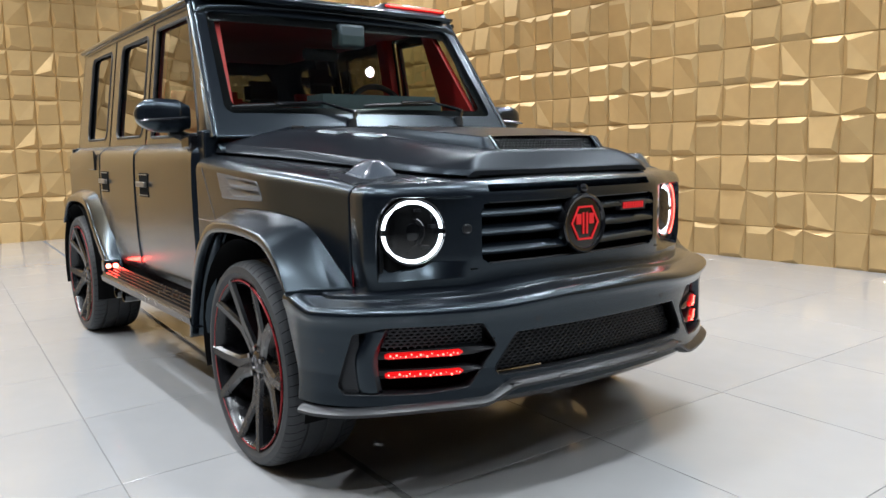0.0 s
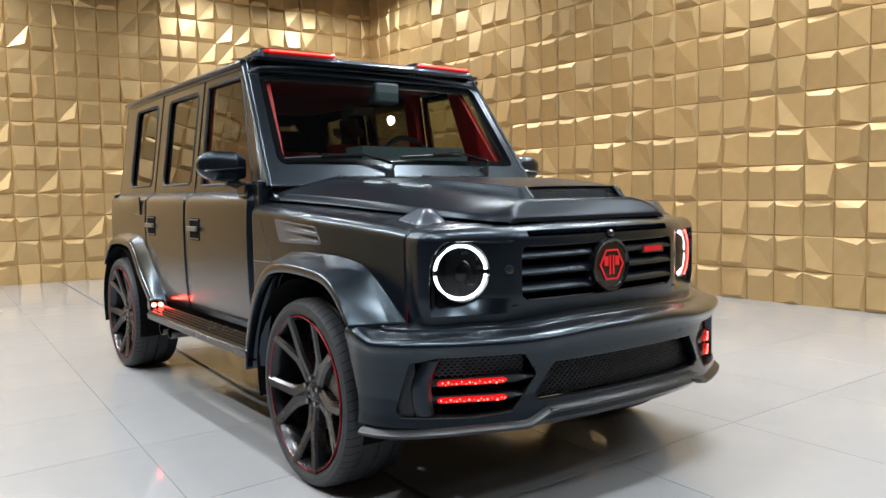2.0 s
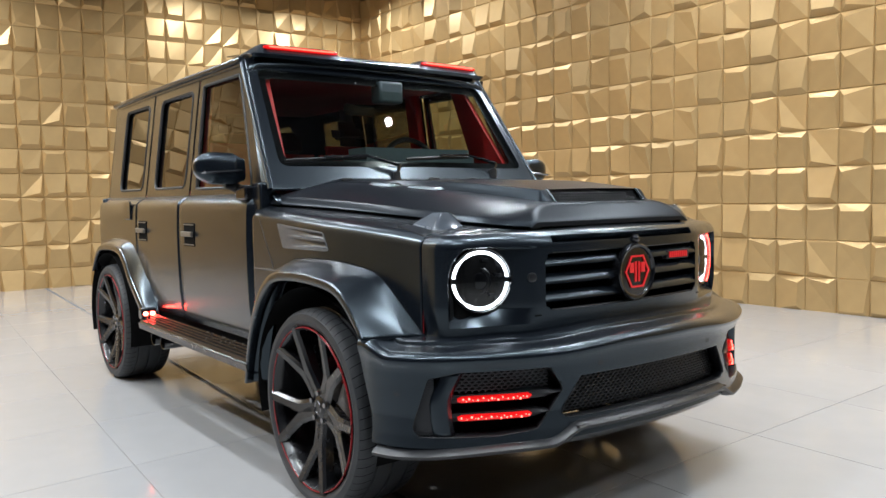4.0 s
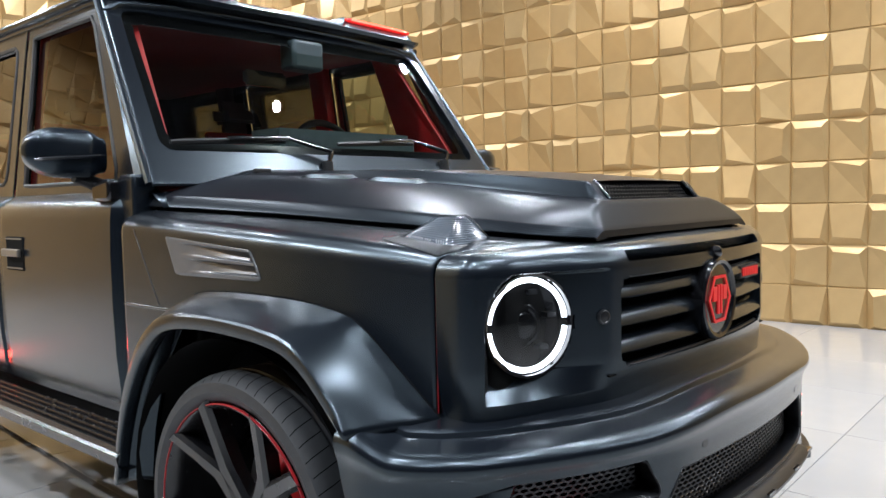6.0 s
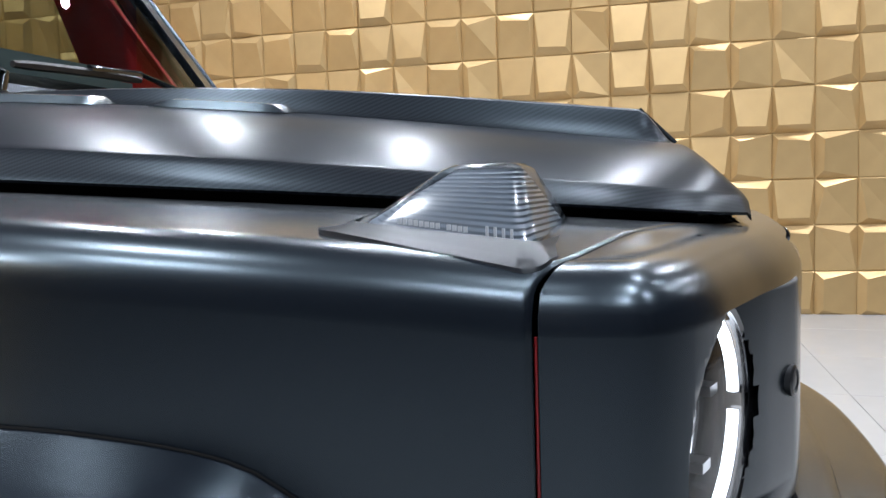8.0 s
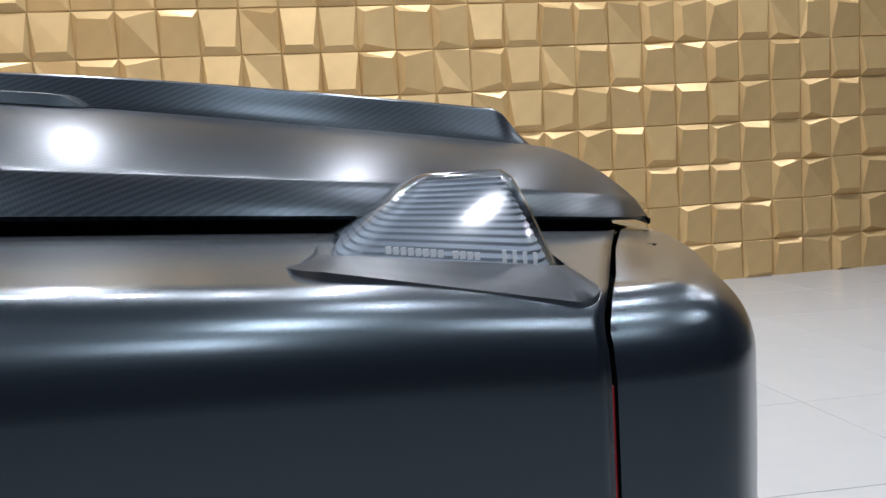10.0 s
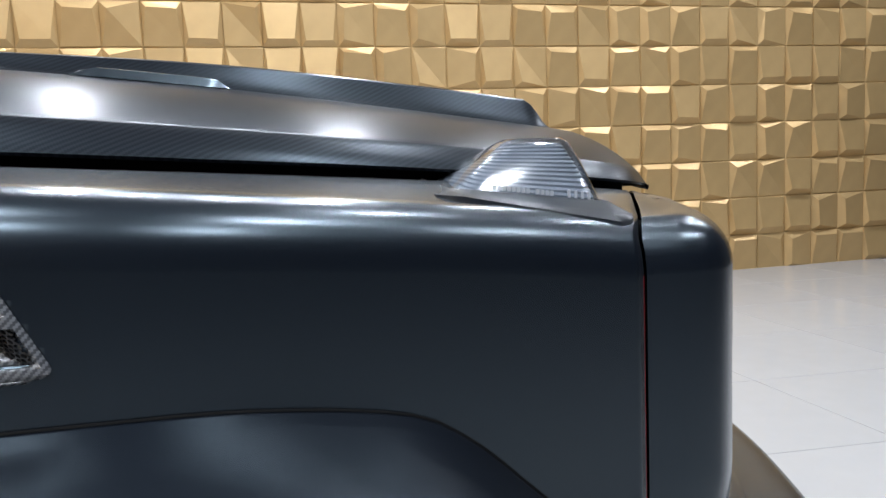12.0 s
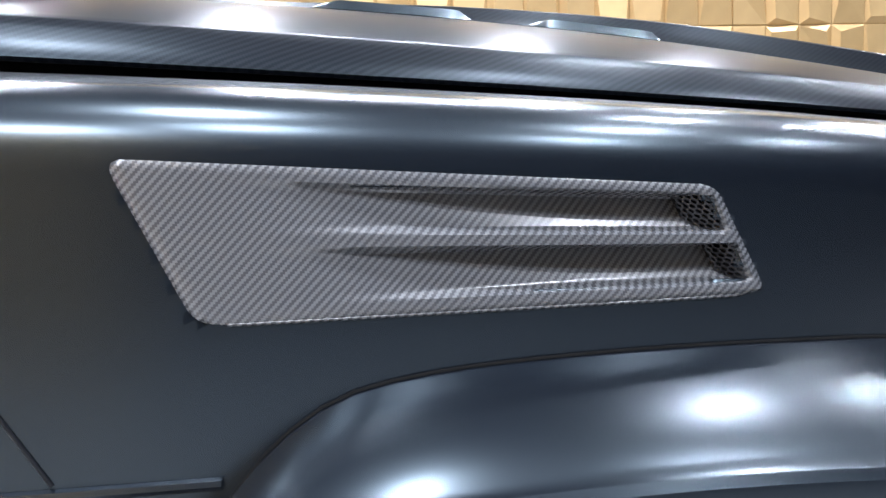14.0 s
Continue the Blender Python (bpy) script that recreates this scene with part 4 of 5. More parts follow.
def bump_P(u, v):
    u = u * (1 - 0.040 * smooth(0.62, 0.40, bump_z(v)) * smooth(0.965, bump_len / 2, abs(u)))
    p, n = line_at(bump_line, bump_len, u)
    d, z = float(np.interp(v, bp_len, bp_d)), bump_z(v)
    h = bump_len / 2
    z += 0.036 * smooth(h - 0.14, h - 0.02, abs(u)) * smooth(0.60, 0.645, z) * smooth(0.76, 0.66, z)
    z += 0.018 * smooth(0.55, 0.15, abs(p.x)) * smooth(0.60, 0.63, z) * smooth(0.75, 0.70, z)
    return Vector((p.x + n.x * d, p.y + n.y * d, z))


def bump_uv(f):
    def g(u, v):
        p, n = line_at(bump_line, bump_len, u)
        return f(abs(u), bump_z(v)) if bp_len[10] < v else 1.0
    return g


SIDE_IN = [(0.475, 0.53), (0.517, 0.592), (0.825, 0.592), (0.917, 0.575), (0.970, 0.425), (0.955, 0.408), (0.700, 0.404), (0.565, 0.415)]
side_hole = poly_sdf(SIDE_IN, 0.012)
centre_hole = poly_sdf([(-0.385, 0.555), (0.385, 0.555), (0.460, 0.452), (0.450, 0.438), (-0.450, 0.438), (-0.460, 0.452)], 0.008)
us = np.linspace(-bump_len / 2, bump_len / 2, 300)
vs = sorted(set(list(np.linspace(0, bp_len[10], 30)) + list(np.linspace(bp_len[10], bp_len[-1], 44))))
bumper = part("front_bumper", shell(bump_P, us, vs, [bump_uv(side_hole), bump_uv(lambda u, z: centre_hole(u, z))]), PAINT, car, "wide satin black front bumper with intakes", sharp=38)


def deep(u, z, d):
    p, n = line_at(bump_line, bump_len, u)
    return Vector((p.x - n.x * d, p.y - n.y * d, z))


def inner(s, u, z, d):
    """A point in the side intake, d behind the bumper's outermost line."""
    p, n = line_at(bump_line, bump_len, s * u)
    q = p - n * 0.022
    return Vector((q.x - s * 0.40 * (d - 0.022), q.y + 0.916 * (d - 0.022), z))


def lining(name, outline, place, depth):
    rows = [[place(u, z, 0.0215) for u, z in outline], [place(u, z, 0.028) for u, z in outline], [place(u, z, depth) for u, z in outline]]
    return part(name, rows_mesh(rows, closed_u=True), PAINT_D, bumper, "inner wall of the intake", thick=0.002)


lining("intake_lining", ring_of(centre_hole, 0.0, 0.5, 160, 0.7), lambda u, z, d: deep(u, z, d), 0.06)
for s in (-1, 1):
    lining("intake_lining", ring_of(side_hole, 0.725, 0.5, 120, 0.5), lambda u, z, d: inner(s, u, z, d), 0.10)
    lo, hi = sorted((s * 0.465, s * 0.995))
    # near-black sheet closes the intake, its colour standing in for the dark depth
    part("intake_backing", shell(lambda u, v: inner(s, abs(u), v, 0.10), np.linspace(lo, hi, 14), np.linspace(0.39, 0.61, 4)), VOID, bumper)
    part("intake_mesh", hex_mesh(lambda u, v: inner(s, abs(u), v, 0.07), *sorted((s * 0.505, s * 0.865)), 0.530, 0.602, 0.022, 0.0045, depth=0.006, squash=0.45), MESH, bumper, "black honeycomb mesh in the side intake")
    part("duct_mesh", hex_mesh(lambda u, v: inner(s, abs(u), v, 0.040), *sorted((s * 0.905, s * 0.985)), 0.40, 0.600, 0.011, 0.003, inside=lambda u, v: side_hole(abs(u), v), depth=0.003, squash=0.5), MESH, bumper, "fine black mesh in the corner duct")
    # curved vane between duct and lights
    rows = []
    for k in range(16):
        z = lerp(0.394, 0.604, k / 15)
        c = 0.870 + 0.012 * math.sin(math.pi * k / 15) - 0.03 * smooth(0.50, 0.604, z)
        rows.append([inner(s, c + du, z, dd) for du, dd in ((-0.048, 0.11), (-0.046, 0.07), (-0.038, 0.044), (-0.022, 0.030), (0.0, 0.026), (0.022, 0.029), (0.038, 0.040), (0.042, 0.06))])
    part("intake_vane", outward(rows_mesh(rows), CAR_MID), PAINT, bumper, "curved satin black vane in the intake", thick=0.004)
    for zb, u0 in ((0.519, 0.461), (0.459, 0.499)):
        rows = []
        for k in range(21):
            t = k / 20
            u = s * lerp(u0, 0.850, t)
            hh = 0.017 * smooth(-0.05, 0.25, t)
            dd = lerp(0.028, 0.062, smooth(0, 0.8, t))
            rows.append([inner(s, abs(u), zb + b * hh - 0.012 * t, dd + a) for a, b in ((0.0, -0.7), (-0.006, 0.0), (0.0, 0.8), (0.03, 1.0), (0.05, 0.0), (0.03, -1.0))])
        bar = part("light_wing", rows_mesh(rows, closed_u=True), PAINT_D, bumper, "pointed black light wing", sharp=40)
        pts = [inner(s, lerp(0.577, 0.821, k / 20), zb - 0.012 * lerp(0.25, 0.93, k / 20), lerp(0.030, 0.054, smooth(-0.1, 0.95, k / 20))) for k in range(21)]
        part("red_light_bar", tube(pts, [0.003] + [0.0105] * 19 + [0.006], 8, squash=1.0), RED_LENS, bar, "red light bar")
        bm = bmesh.new()
        for k in range(17):
            t = (k + 0.5 + 0.35 * math.sin(k * 5.3 + zb * 40)) / 17
            c = inner(s, lerp(0.585, 0.815, t), zb - 0.012 * lerp(0.27, 0.91, t) + 0.004 * math.sin(k * 2.4), lerp(0.0195, 0.0440, smooth(-0.1, 0.95, t)))
            bmesh.ops.create_icosphere(bm, subdivisions=1, radius=0.0030 + 0.0012 * math.sin(k * 3.7), matrix=Matrix.Translation(c))
        part("led_dots", bm, LED_R, bar, "glowing red diodes")
# near-black sheet whose colour stands in for shade behind the centre mesh
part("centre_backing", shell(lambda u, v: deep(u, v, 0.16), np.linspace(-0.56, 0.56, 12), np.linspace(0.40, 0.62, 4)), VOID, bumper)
part("centre_mesh", hex_mesh(lambda u, v: deep(u, v, 0.070), -0.50, 0.50, 0.435, 0.560, 0.024, 0.004, inside=centre_hole, depth=0.006, squash=0.42), MESH_D, bumper, "black honeycomb mesh in the wide centre intake")
for s in (-1, 1):
    for u, z in ((0.307, 0.598), (1.037, 0.535)):
        p, n = line_at(bump_line, bump_len, s * u)
        q = p - n * (0.024 if u < 1 else 0.029)
        bm = bmesh.new()
        bmesh.ops.create_cone(bm, cap_ends=True, segments=20, radius1=0.013, radius2=0.011, depth=0.012, matrix=Matrix.Translation((q.x, q.y, z)) @ n.to_track_quat("Z", "Y").to_matrix().to_4x4())
        part("bumper_sensor", bm, GLOSS, bumper)


# splitter
def split_z(u):
    a = abs(u)
    return 0.395 - 0.045 * smooth(0.39, 0.52, a) - 0.016 * smooth(0.6, 1.1, a)


rows = []
for k in range(161):
    u = lerp(-bump_len / 2 + 0.075, bump_len / 2 - 0.075, k / 160)
    p, n = line_at(bump_line, bump_len, u)
    z = split_z(u)
    rows.append([Vector((p.x + n.x * d, p.y + n.y * d, z + h)) for d, h in ((-0.10, 0.020), (-0.030, 0.024), (-0.004, 0.014), (0.006, 0.004), (0.004, -0.006), (-0.02, -0.012), (-0.12, -0.012))])
splitter = part("splitter", rows_mesh(rows), PAINT_D, bumper, "satin black splitter lip", sharp=30)
for u in (-0.40, -0.22, 0.0, 0.22, 0.40):
    p, n = line_at(bump_line, bump_len, u)
    q = p + n * 0.006
    part("splitter_tab", block(q.x - 0.022, q.x + 0.022, q.y - 0.001, q.y + 0.02, split_z(u) + 0.003, split_z(u) + 0.010), CHROME, splitter, "small metal tab on the lip", flat=True)
bm = block(-0.75, 0.75, -0.45, 3.2, 0.35, 0.50)
part("underbody", bm, VOID, car, bevel=0.04)
bm = block(-0.70, 0.70, -0.48, 0.70, 0.50, 1.02)
part("engine_bay", bm, VOID, car, bevel=0.03)

# turn signals on the wings
def signal_layer(z, w0, w1, y0, y1, r, n=6):
    pts = []
    for cx, cy, a0 in ((w1 - r, y1 - r, 0), (w0 + r, y1 - r, 90), (w0 + r, y0 + r, 180), (w1 - r, y0 + r, 270)):
        for k in range(n):
            a = radians(a0 + 90 * k / (n - 1))
            x, y = -(cx + r * math.cos(a)), cy + r * math.sin(a)
            y -= 0.16 * (w1 + x) * (y1 - y) / (y1 - y0)
            pts.append((x, y, z(x, y) if callable(z) else z))
    return pts


def wing_top(x, y):
    return 1.027 + 0.150 * (y + 0.39) - 0.018 * smooth(0.66, 0.76, -x)


rows = [signal_layer(lambda x, y: max(wing_surf(-x, y) - 0.006, 1.000), 0.546, 0.756, -0.383, -0.202, 0.020),
        signal_layer(lambda x, y: max(wing_surf(-x, y) + 0.003, 1.006), 0.547, 0.755, -0.382, -0.203, 0.020),
        signal_layer(lambda x, y: max(wing_top(x, y) + 0.009, wing_surf(-x, y) + lerp(-0.010, 0.004, smooth(0.60, 0.68, -x))), 0.556, 0.744, -0.380, -0.210, 0.019),
        signal_layer(lambda x, y: max(wing_top(x, y) + 0.020, wing_surf(-x, y) + lerp(-0.012, 0.007, smooth(0.60, 0.68, -x))), 0.570, 0.727, -0.374, -0.218, 0.017),
        signal_layer(lambda x, y: max(wing_top(x, y) + 0.022, wing_surf(-x, y) + lerp(-0.012, 0.009, smooth(0.60, 0.68, -x))), 0.574, 0.722, -0.372, -0.221, 0.016)]
bm = rows_mesh(rows, closed_u=True)
bmesh.ops.recalc_face_normals(bm, faces=bm.faces[:])
signal = part("turn_signal", bm, BASE_GREY, car, "smoked pyramid turn signal on a black base", sharp=50)
signal_l = mirrored(signal)
rows = []
for k in range(13):
    t = k / 12
    cap = 0.004 * smooth(0.90, 1.0, t)
    rows.append(signal_layer(lambda x, y, t=t: lerp(wing_top(x, y) + 0.016, 1.109, t), lerp(0.576, 0.628, t) + cap, lerp(0.718, 0.668, t) - cap, lerp(-0.370, -0.352, t) + cap, lerp(-0.224, -0.290, t) - cap, lerp(0.016, 0.009, t)))
bm = rows_mesh(rows, closed_u=True)
bm.verts.ensure_lookup_table()
bm.faces.new(bm.verts[-24:])
lens = part("signal_lens", bm, LENS, signal, "smoke-clear lens with inner ribs", sharp=40)
mirrored(lens, signal_l)
bm = bmesh.new()
rows = []
for k in range(29):
    t = k / 28
    g = 0.0013 * (k % 2) + 0.004
    rows.append(signal_layer(lambda x, y, t=t: lerp(wing_top(x, y) + 0.018, 1.104, t), lerp(0.576, 0.628, t) + g, lerp(0.718, 0.668, t) - g, lerp(-0.370, -0.352, t) + g, lerp(-0.224, -0.290, t) - g, lerp(0.014, 0.008, t)))
rows_mesh(rows, closed_u=True, bm=bm)
bm.verts.ensure_lookup_table()
bm.faces.new(bm.verts[-24:])
core = part("signal_core", bm, CORE, signal, "ribbed grey reflector inside the lens", sharp=20)
mirrored(core, signal_l)
bm = bmesh.new()
for k in range(13):
    y = -0.318 + 0.0045 * k
    if k != 4:
        block(-0.7155, -0.7135, y, y + 0.0032, 1.0510 + 0.145 * (y + 0.345), 1.0555 + 0.145 * (y + 0.345), bm)
for k in range(4):
    y = -0.354 + 0.0065 * k
    block(-0.7150, -0.7130, y, y + 0.0022, 1.0490 + 0.145 * (y + 0.345), 1.0580 + 0.145 * (y + 0.345), bm)
plate = part("marking_bar", bm, PALE, signal, "row of small pale bars", flat=True)
mirrored(plate, signal_l)

# ---- doors, cabin, roof ----
BODY_END = 3.24
DOOR_PROF = [(0.815, 1.190), (0.848, 1.168), (0.868, 1.154), (0.878, 1.138), (0.882, 1.10), (0.886, 1.0), (0.886, 0.85), (0.882, 0.70), (0.872, 0.58), (0.860, 0.530)]


def cabin_w(z):
    return lerp(0.818, 0.732, (z - 1.18) / (1.815 - 1.18))


def door_sheet(y0, y1, low, n=24, lip=True):
    rows = []
    if lip:
        for dy, dw in ((-0.030, 0.045), (-0.026, 0.038), (-0.003, 0.003)):
            rows.append([(-(w - dw), y0 + dy, max(z, low(y0))) for w, z in DOOR_PROF])
    for k in range(n + 1):
        y = lerp(y0, y1, k / n)
        zb = low(y)
        row = []
        for w, z in DOOR_PROF:
            z2 = max(z, zb)
            row.append((-w, y, z2 if z > zb else zb))
        rows.append(row)
    bm = rows_mesh(rows)
    bmesh.ops.remove_doubles(bm, verts=bm.verts[:], dist=1e-5)
    bmesh.ops.dissolve_degenerate(bm, edges=bm.edges[:], dist=1e-5)
    return outward(bm, CAR_MID)


rear_low = table([(1.60, 0.53), (2.10, 0.53), (2.16, 0.60), (2.30, 0.76), (2.48, 0.89), (3.05, 0.88), (3.2, 0.80), (3.28, 0.60), (3.4, 0.55)])
front_door = part("front_door", door_sheet(0.782, 1.645, lambda y: 0.53), PAINT, car, "satin black front door", thick=0.012)
front_door_l = mirrored(front_door)
rear_door = part("rear_door", door_sheet(1.683, 2.392, rear_low, 40), PAINT, car, "satin black rear door", thick=0.012)
rear_door_l = mirrored(rear_door)
quarter = part("rear_quarter", door_sheet(2.408, BODY_END, rear_low, 40, False), PAINT, car, "satin black rear quarter panel", thick=0.012)
both(quarter)
# near-black block behind the doors; the shade of their gaps is its colour
bm = bmesh.new()
block(-0.845, -0.78, 0.70, BODY_END - 0.02, 0.56, 1.12, bm)
both(part("inner_sill", bm, VOID, car))


def tail_P(u, v):
    return Vector((u * (0.86 if v < 1.19 else cabin_w(v)), BODY_END + 0.01 - 0.02 * (v < 0.6), v))


tail_hole = rrect(-0.80, 0.80, 1.27, 1.74, 0.06)
tailgate = part("tailgate", shell(tail_P, np.linspace(-1, 1, 60), sorted(list(np.linspace(0.50, 1.84, 60)) + [1.19, 1.20]), [tail_hole], centre=CAR_MID), PAINT, car, "satin black tailgate", thick=0.02)
part("rear_screen", shell(lambda u, v: tail_P(u, v) - Vector((0, 0.012, 0)), np.linspace(-0.83, 0.83, 6), np.linspace(1.24, 1.77, 4), centre=CAR_MID), PRIVACY_GLASS, tailgate, "tinted rear window")

# handles, on flat near-black plates that paint the shade of their recesses
for y, door in ((1.490, front_door), (2.275, rear_door)):
    yy, other = y, (front_door_l if door is front_door else rear_door_l)
    bm = bmesh.new()
    block(-0.8895, -0.876, y - 0.075, y + 0.075, 0.928, 1.046, bm)
    h = part("handle_recess", bm, VOID, door, "near-black plate painting the shaded door handle recess", bevel=0.004)
    hl = mirrored(h, other)
    for z in (0.934, 1.036):
        lip = part("recess_lip", block(-0.8925, -0.887, y - 0.068, y + 0.068, z, z + 0.005), HANDLE, h, "grey edge of the handle recess")
        mirrored(lip, hl)
    bm = bmesh.new()
    block(-0.909, -0.895, y - 0.072, y + 0.072, 0.978, 1.004, bm)
    block(-0.897, -0.881, y - 0.056, y - 0.040, 0.976, 1.000, bm)
    block(-0.897, -0.881, y + 0.040, y + 0.056, 0.976, 1.000, bm)
    g = part("handle", bm, HANDLE, h, "brushed grey door handle", bevel=0.004)
    mirrored(g, hl)
bm = bmesh.new()
block(-0.893, -0.881, 2.50, 2.65, 1.05, 1.165, bm)
part("fuel_flap", bm, PAINT, quarter, "square fuel flap", bevel=0.006)

# cabin sides: a ring of sheet round each window
def cabin_P(y, z):
    return Vector((-cabin_w(z), y, z))


def a_pillar(z):
    return lerp(0.725, 1.085, (z - 1.18) / 0.635)


WINS = [((0.0, 1.652), (0.955, 1.600)), ((1.668, 2.400), (1.745, 2.270)), ((2.416, BODY_END), (2.500, 2.990))]
Z0, Z1, WZ0, WZ1 = 1.178, 1.818, 1.232, 1.752
for k, ((y0, y1), (w0, w1)) in enumerate(WINS):
    if k == 0:
        def P(u, v, y1=y1):
            a = a_pillar(v)
            return cabin_P(lerp(a, y1, u), v)
        front = [(0.145, WZ0), (0.95, WZ0), (0.95, WZ1), (0.135, WZ1)]
        hole = poly_sdf([((x - 0) * 0.95, z) for x, z in front], 0.012)
        us = np.linspace(0, 1, 60)
    else:
        def P(u, v, y0=y0, y1=y1):
            return cabin_P(lerp(y0, y1, u), v)
        L_ = y1 - y0
        hole = rrect((w0 - y0) / L_, (w1 - y0) / L_, WZ0, WZ1, 0.05)
        us = np.linspace(0, 1, 60)
    vs = np.linspace(Z0, Z1, 44)
    frame_ob = part(("front_window_frame", "rear_window_frame", "quarter_window_frame")[k], shell(P, us, vs, [hole], rim=0.022), PAINT, car, thick=0.002)
    fl = mirrored(frame_ob)

    def PG(u, v, P=P):
        q = P(u, v)
        return Vector((q.x + 0.018, q.y, q.z))
    lo, hi = (0.05, 0.985) if k == 0 else (0.02, 0.98)
    pane = part("window_pane", shell(PG, np.linspace(lo, hi, 6), np.linspace(WZ0 - 0.02, WZ1 + 0.02, 5)), SIDE_GLASS if k == 0 else PRIVACY_GLASS, frame_ob, "tinted side window")
    mirrored(pane, fl)
    # rubber edge
    pts = []
    for a in range(72):
        t = 2 * math.pi * a / 72
        cu, cv = (0.53 if k == 0 else ((w0 + w1) / 2 - y0) / (y1 - y0)), (WZ0 + WZ1) / 2
        r0, r1 = 0.0, 0.8
        du, dv = math.cos(t), math.sin(t)
        for _ in range(26):
            m = (r0 + r1) / 2
            if hole(cu + du * m, cv + dv * m) < 0:
                r0 = m
            else:
                r1 = m
        q = P(cu + du * r0, cv + dv * r0)
        pts.append((q.x + 0.004, q.y, q.z))
    seal = part("window_seal", tube(pts, 0.009, 6, closed=True), BLACK, frame_ob, "black rubber window seal")
    mirrored(seal, fl)

# windscreen frame and glass
WS_B, WS_T = (0.808, 0.665, 1.200), (0.735, 1.100, 1.835)


def ws_P(u, v):
    """u: -1 to 1 across, v: 0 at the bottom to 1 at the top."""
    w = lerp(WS_B[0], WS_T[0], v)
    bow = -0.030 * (1 - u * u)
    return Vector((w * u, lerp(WS_B[1], WS_T[1], v) + bow, lerp(WS_B[2], WS_T[2], v)))


ws_hole = rrect(-0.925, 0.925, 0.170, 0.925, 0.06)
ws_frame = part("windscreen_frame", shell(ws_P, np.linspace(-1, 1, 90), np.linspace(0, 1, 50), [ws_hole], centre=(0, 2, 1.2), rim=0.02), PAINT, car, "satin black windscreen frame", thick=0.003)


def wsg(u, v, d):
    q = ws_P(u, v)
    return q + Vector((0, 0.81, -0.585)) * d


screen = part("windscreen", shell(lambda u, v: wsg(u, v, 0.012), np.linspace(-0.935, 0.935, 24), np.linspace(0.155, 0.935, 12), centre=(0, 2, 1.2)), WINDSCREEN, ws_frame, "clear raked windscreen")
band_hole = rrect(-0.872, 0.872, 0.232, 0.872, 0.05)
part("black_band", shell(lambda u, v: wsg(u, v, 0.018), np.linspace(-0.935, 0.935, 90), np.linspace(0.155, 0.935, 44), [band_hole], centre=(0, 2, 1.2)), GLOSS, screen, "black printed edge band")
for s in (-1, 1):
    pts = [(s * (lerp(WS_B[0], WS_T[0], k / 12) + 0.004), lerp(WS_B[1], WS_T[1], k / 12) + 0.012, lerp(WS_B[2], WS_T[2], k / 12) + 0.004) for k in range(13)]
    part("pillar_moulding", tube(pts, [0.012] * 13, 8), PAINT, ws_frame, "rounded A-pillar moulding")
    bm = rows_mesh([[(s * lerp(WS_B[0] - 0.02, WS_T[0] - 0.02, t), lerp(WS_B[1], WS_T[1], t) + 0.01, lerp(WS_B[2], WS_T[2], t)),
                     (s * lerp(0.820, 0.736, t), lerp(0.735, 1.095, t), lerp(1.19, 1.82, t))] for t in np.linspace(0, 1, 8)])
    part("pillar_side", outward(bm, (0, 1.5, 1.3)), PAINT, ws_frame)
for s in (-1, 1):
    bm = block(min(s * 0.775, s * 0.850), max(s * 0.775, s * 0.850), 0.700, 0.790, 1.06, 1.235)
    part("pillar_base", bm, PAINT, ws_frame, "satin black panel at the pillar foot", bevel=0.01)
# cowl under the screen
rows = []
for k in range(25):
    u = lerp(-1, 1, k / 24)
    w = 0.80 * u
    zc = hood_z(min(abs(w), 0.77), 0.64) - 0.004
    rows.append([(w, 0.62, zc - 0.03), (w, 0.655, zc - 0.006), (w, 0.672 - 0.02 * (1 - u * u), zc + 0.004), (w * 0.99, 0.72 - 0.02 * (1 - u * u), zc + 0.030)])
part("cowl", outward(rows_mesh(rows), (0, 0.8, 0.6)), PAINT, car, "satin black cowl panel", thick=0.004)
for x in (-0.45, 0.05, 0.30):
    zn = hood_z(abs(x), 0.64)
    bm = block(x - 0.028, x + 0.028, 0.628, 0.650, zn - 0.004, zn + 0.013)
    part("washer_nozzle", bm, BLACK, car, bevel=0.004)


def wiper(foot, knee, bend, tip, blade0, blade1):
    pv, kn, be, el = wsg(*foot, -0.020), wsg(*knee, -0.036), wsg(*bend, -0.030), wsg(*tip, -0.024)
    bm = bmesh.new()
    tube([pv + Vector((0, 0, 0.004)), kn.lerp(pv, 0.3), kn] + [kn.lerp(be, k / 6) for k in (0.4, 1, 3, 5, 6)], [0.012, 0.015, 0.0145, 0.0155, 0.0150, 0.0125, 0.0095, 0.0085], 8, squash=0.62, bm=bm)
    tube([be.lerp(el, k / 5 - 0.04) for k in range(6)], [0.0090, 0.0085, 0.0080, 0.0078, 0.0105, 0.0095], 8, squash=0.62, bm=bm)
    arm = part("wiper_arm", bm, GLOSS, screen, "black wiper arm", sharp=60)
    bm = bmesh.new()
    bmesh.ops.create_cone(bm, cap_ends=True, segments=16, radius1=0.021, radius2=0.018, depth=0.045, matrix=Matrix.Translation(pv + Vector((0, 0.008, -0.014))))
    part("wiper_pivot", bm, BLACK, arm)
    pts = [wsg(lerp(blade0[0], blade1[0], k / 10), lerp(blade0[1], blade1[1], k / 10) + 0.004 * math.sin(math.pi * k / 10), -0.010) for k in range(11)]
    part("wiper_blade", tube(pts, [0.007] + [0.0095] * 9 + [0.007], 6), BLACK, arm, "black wiper blade")


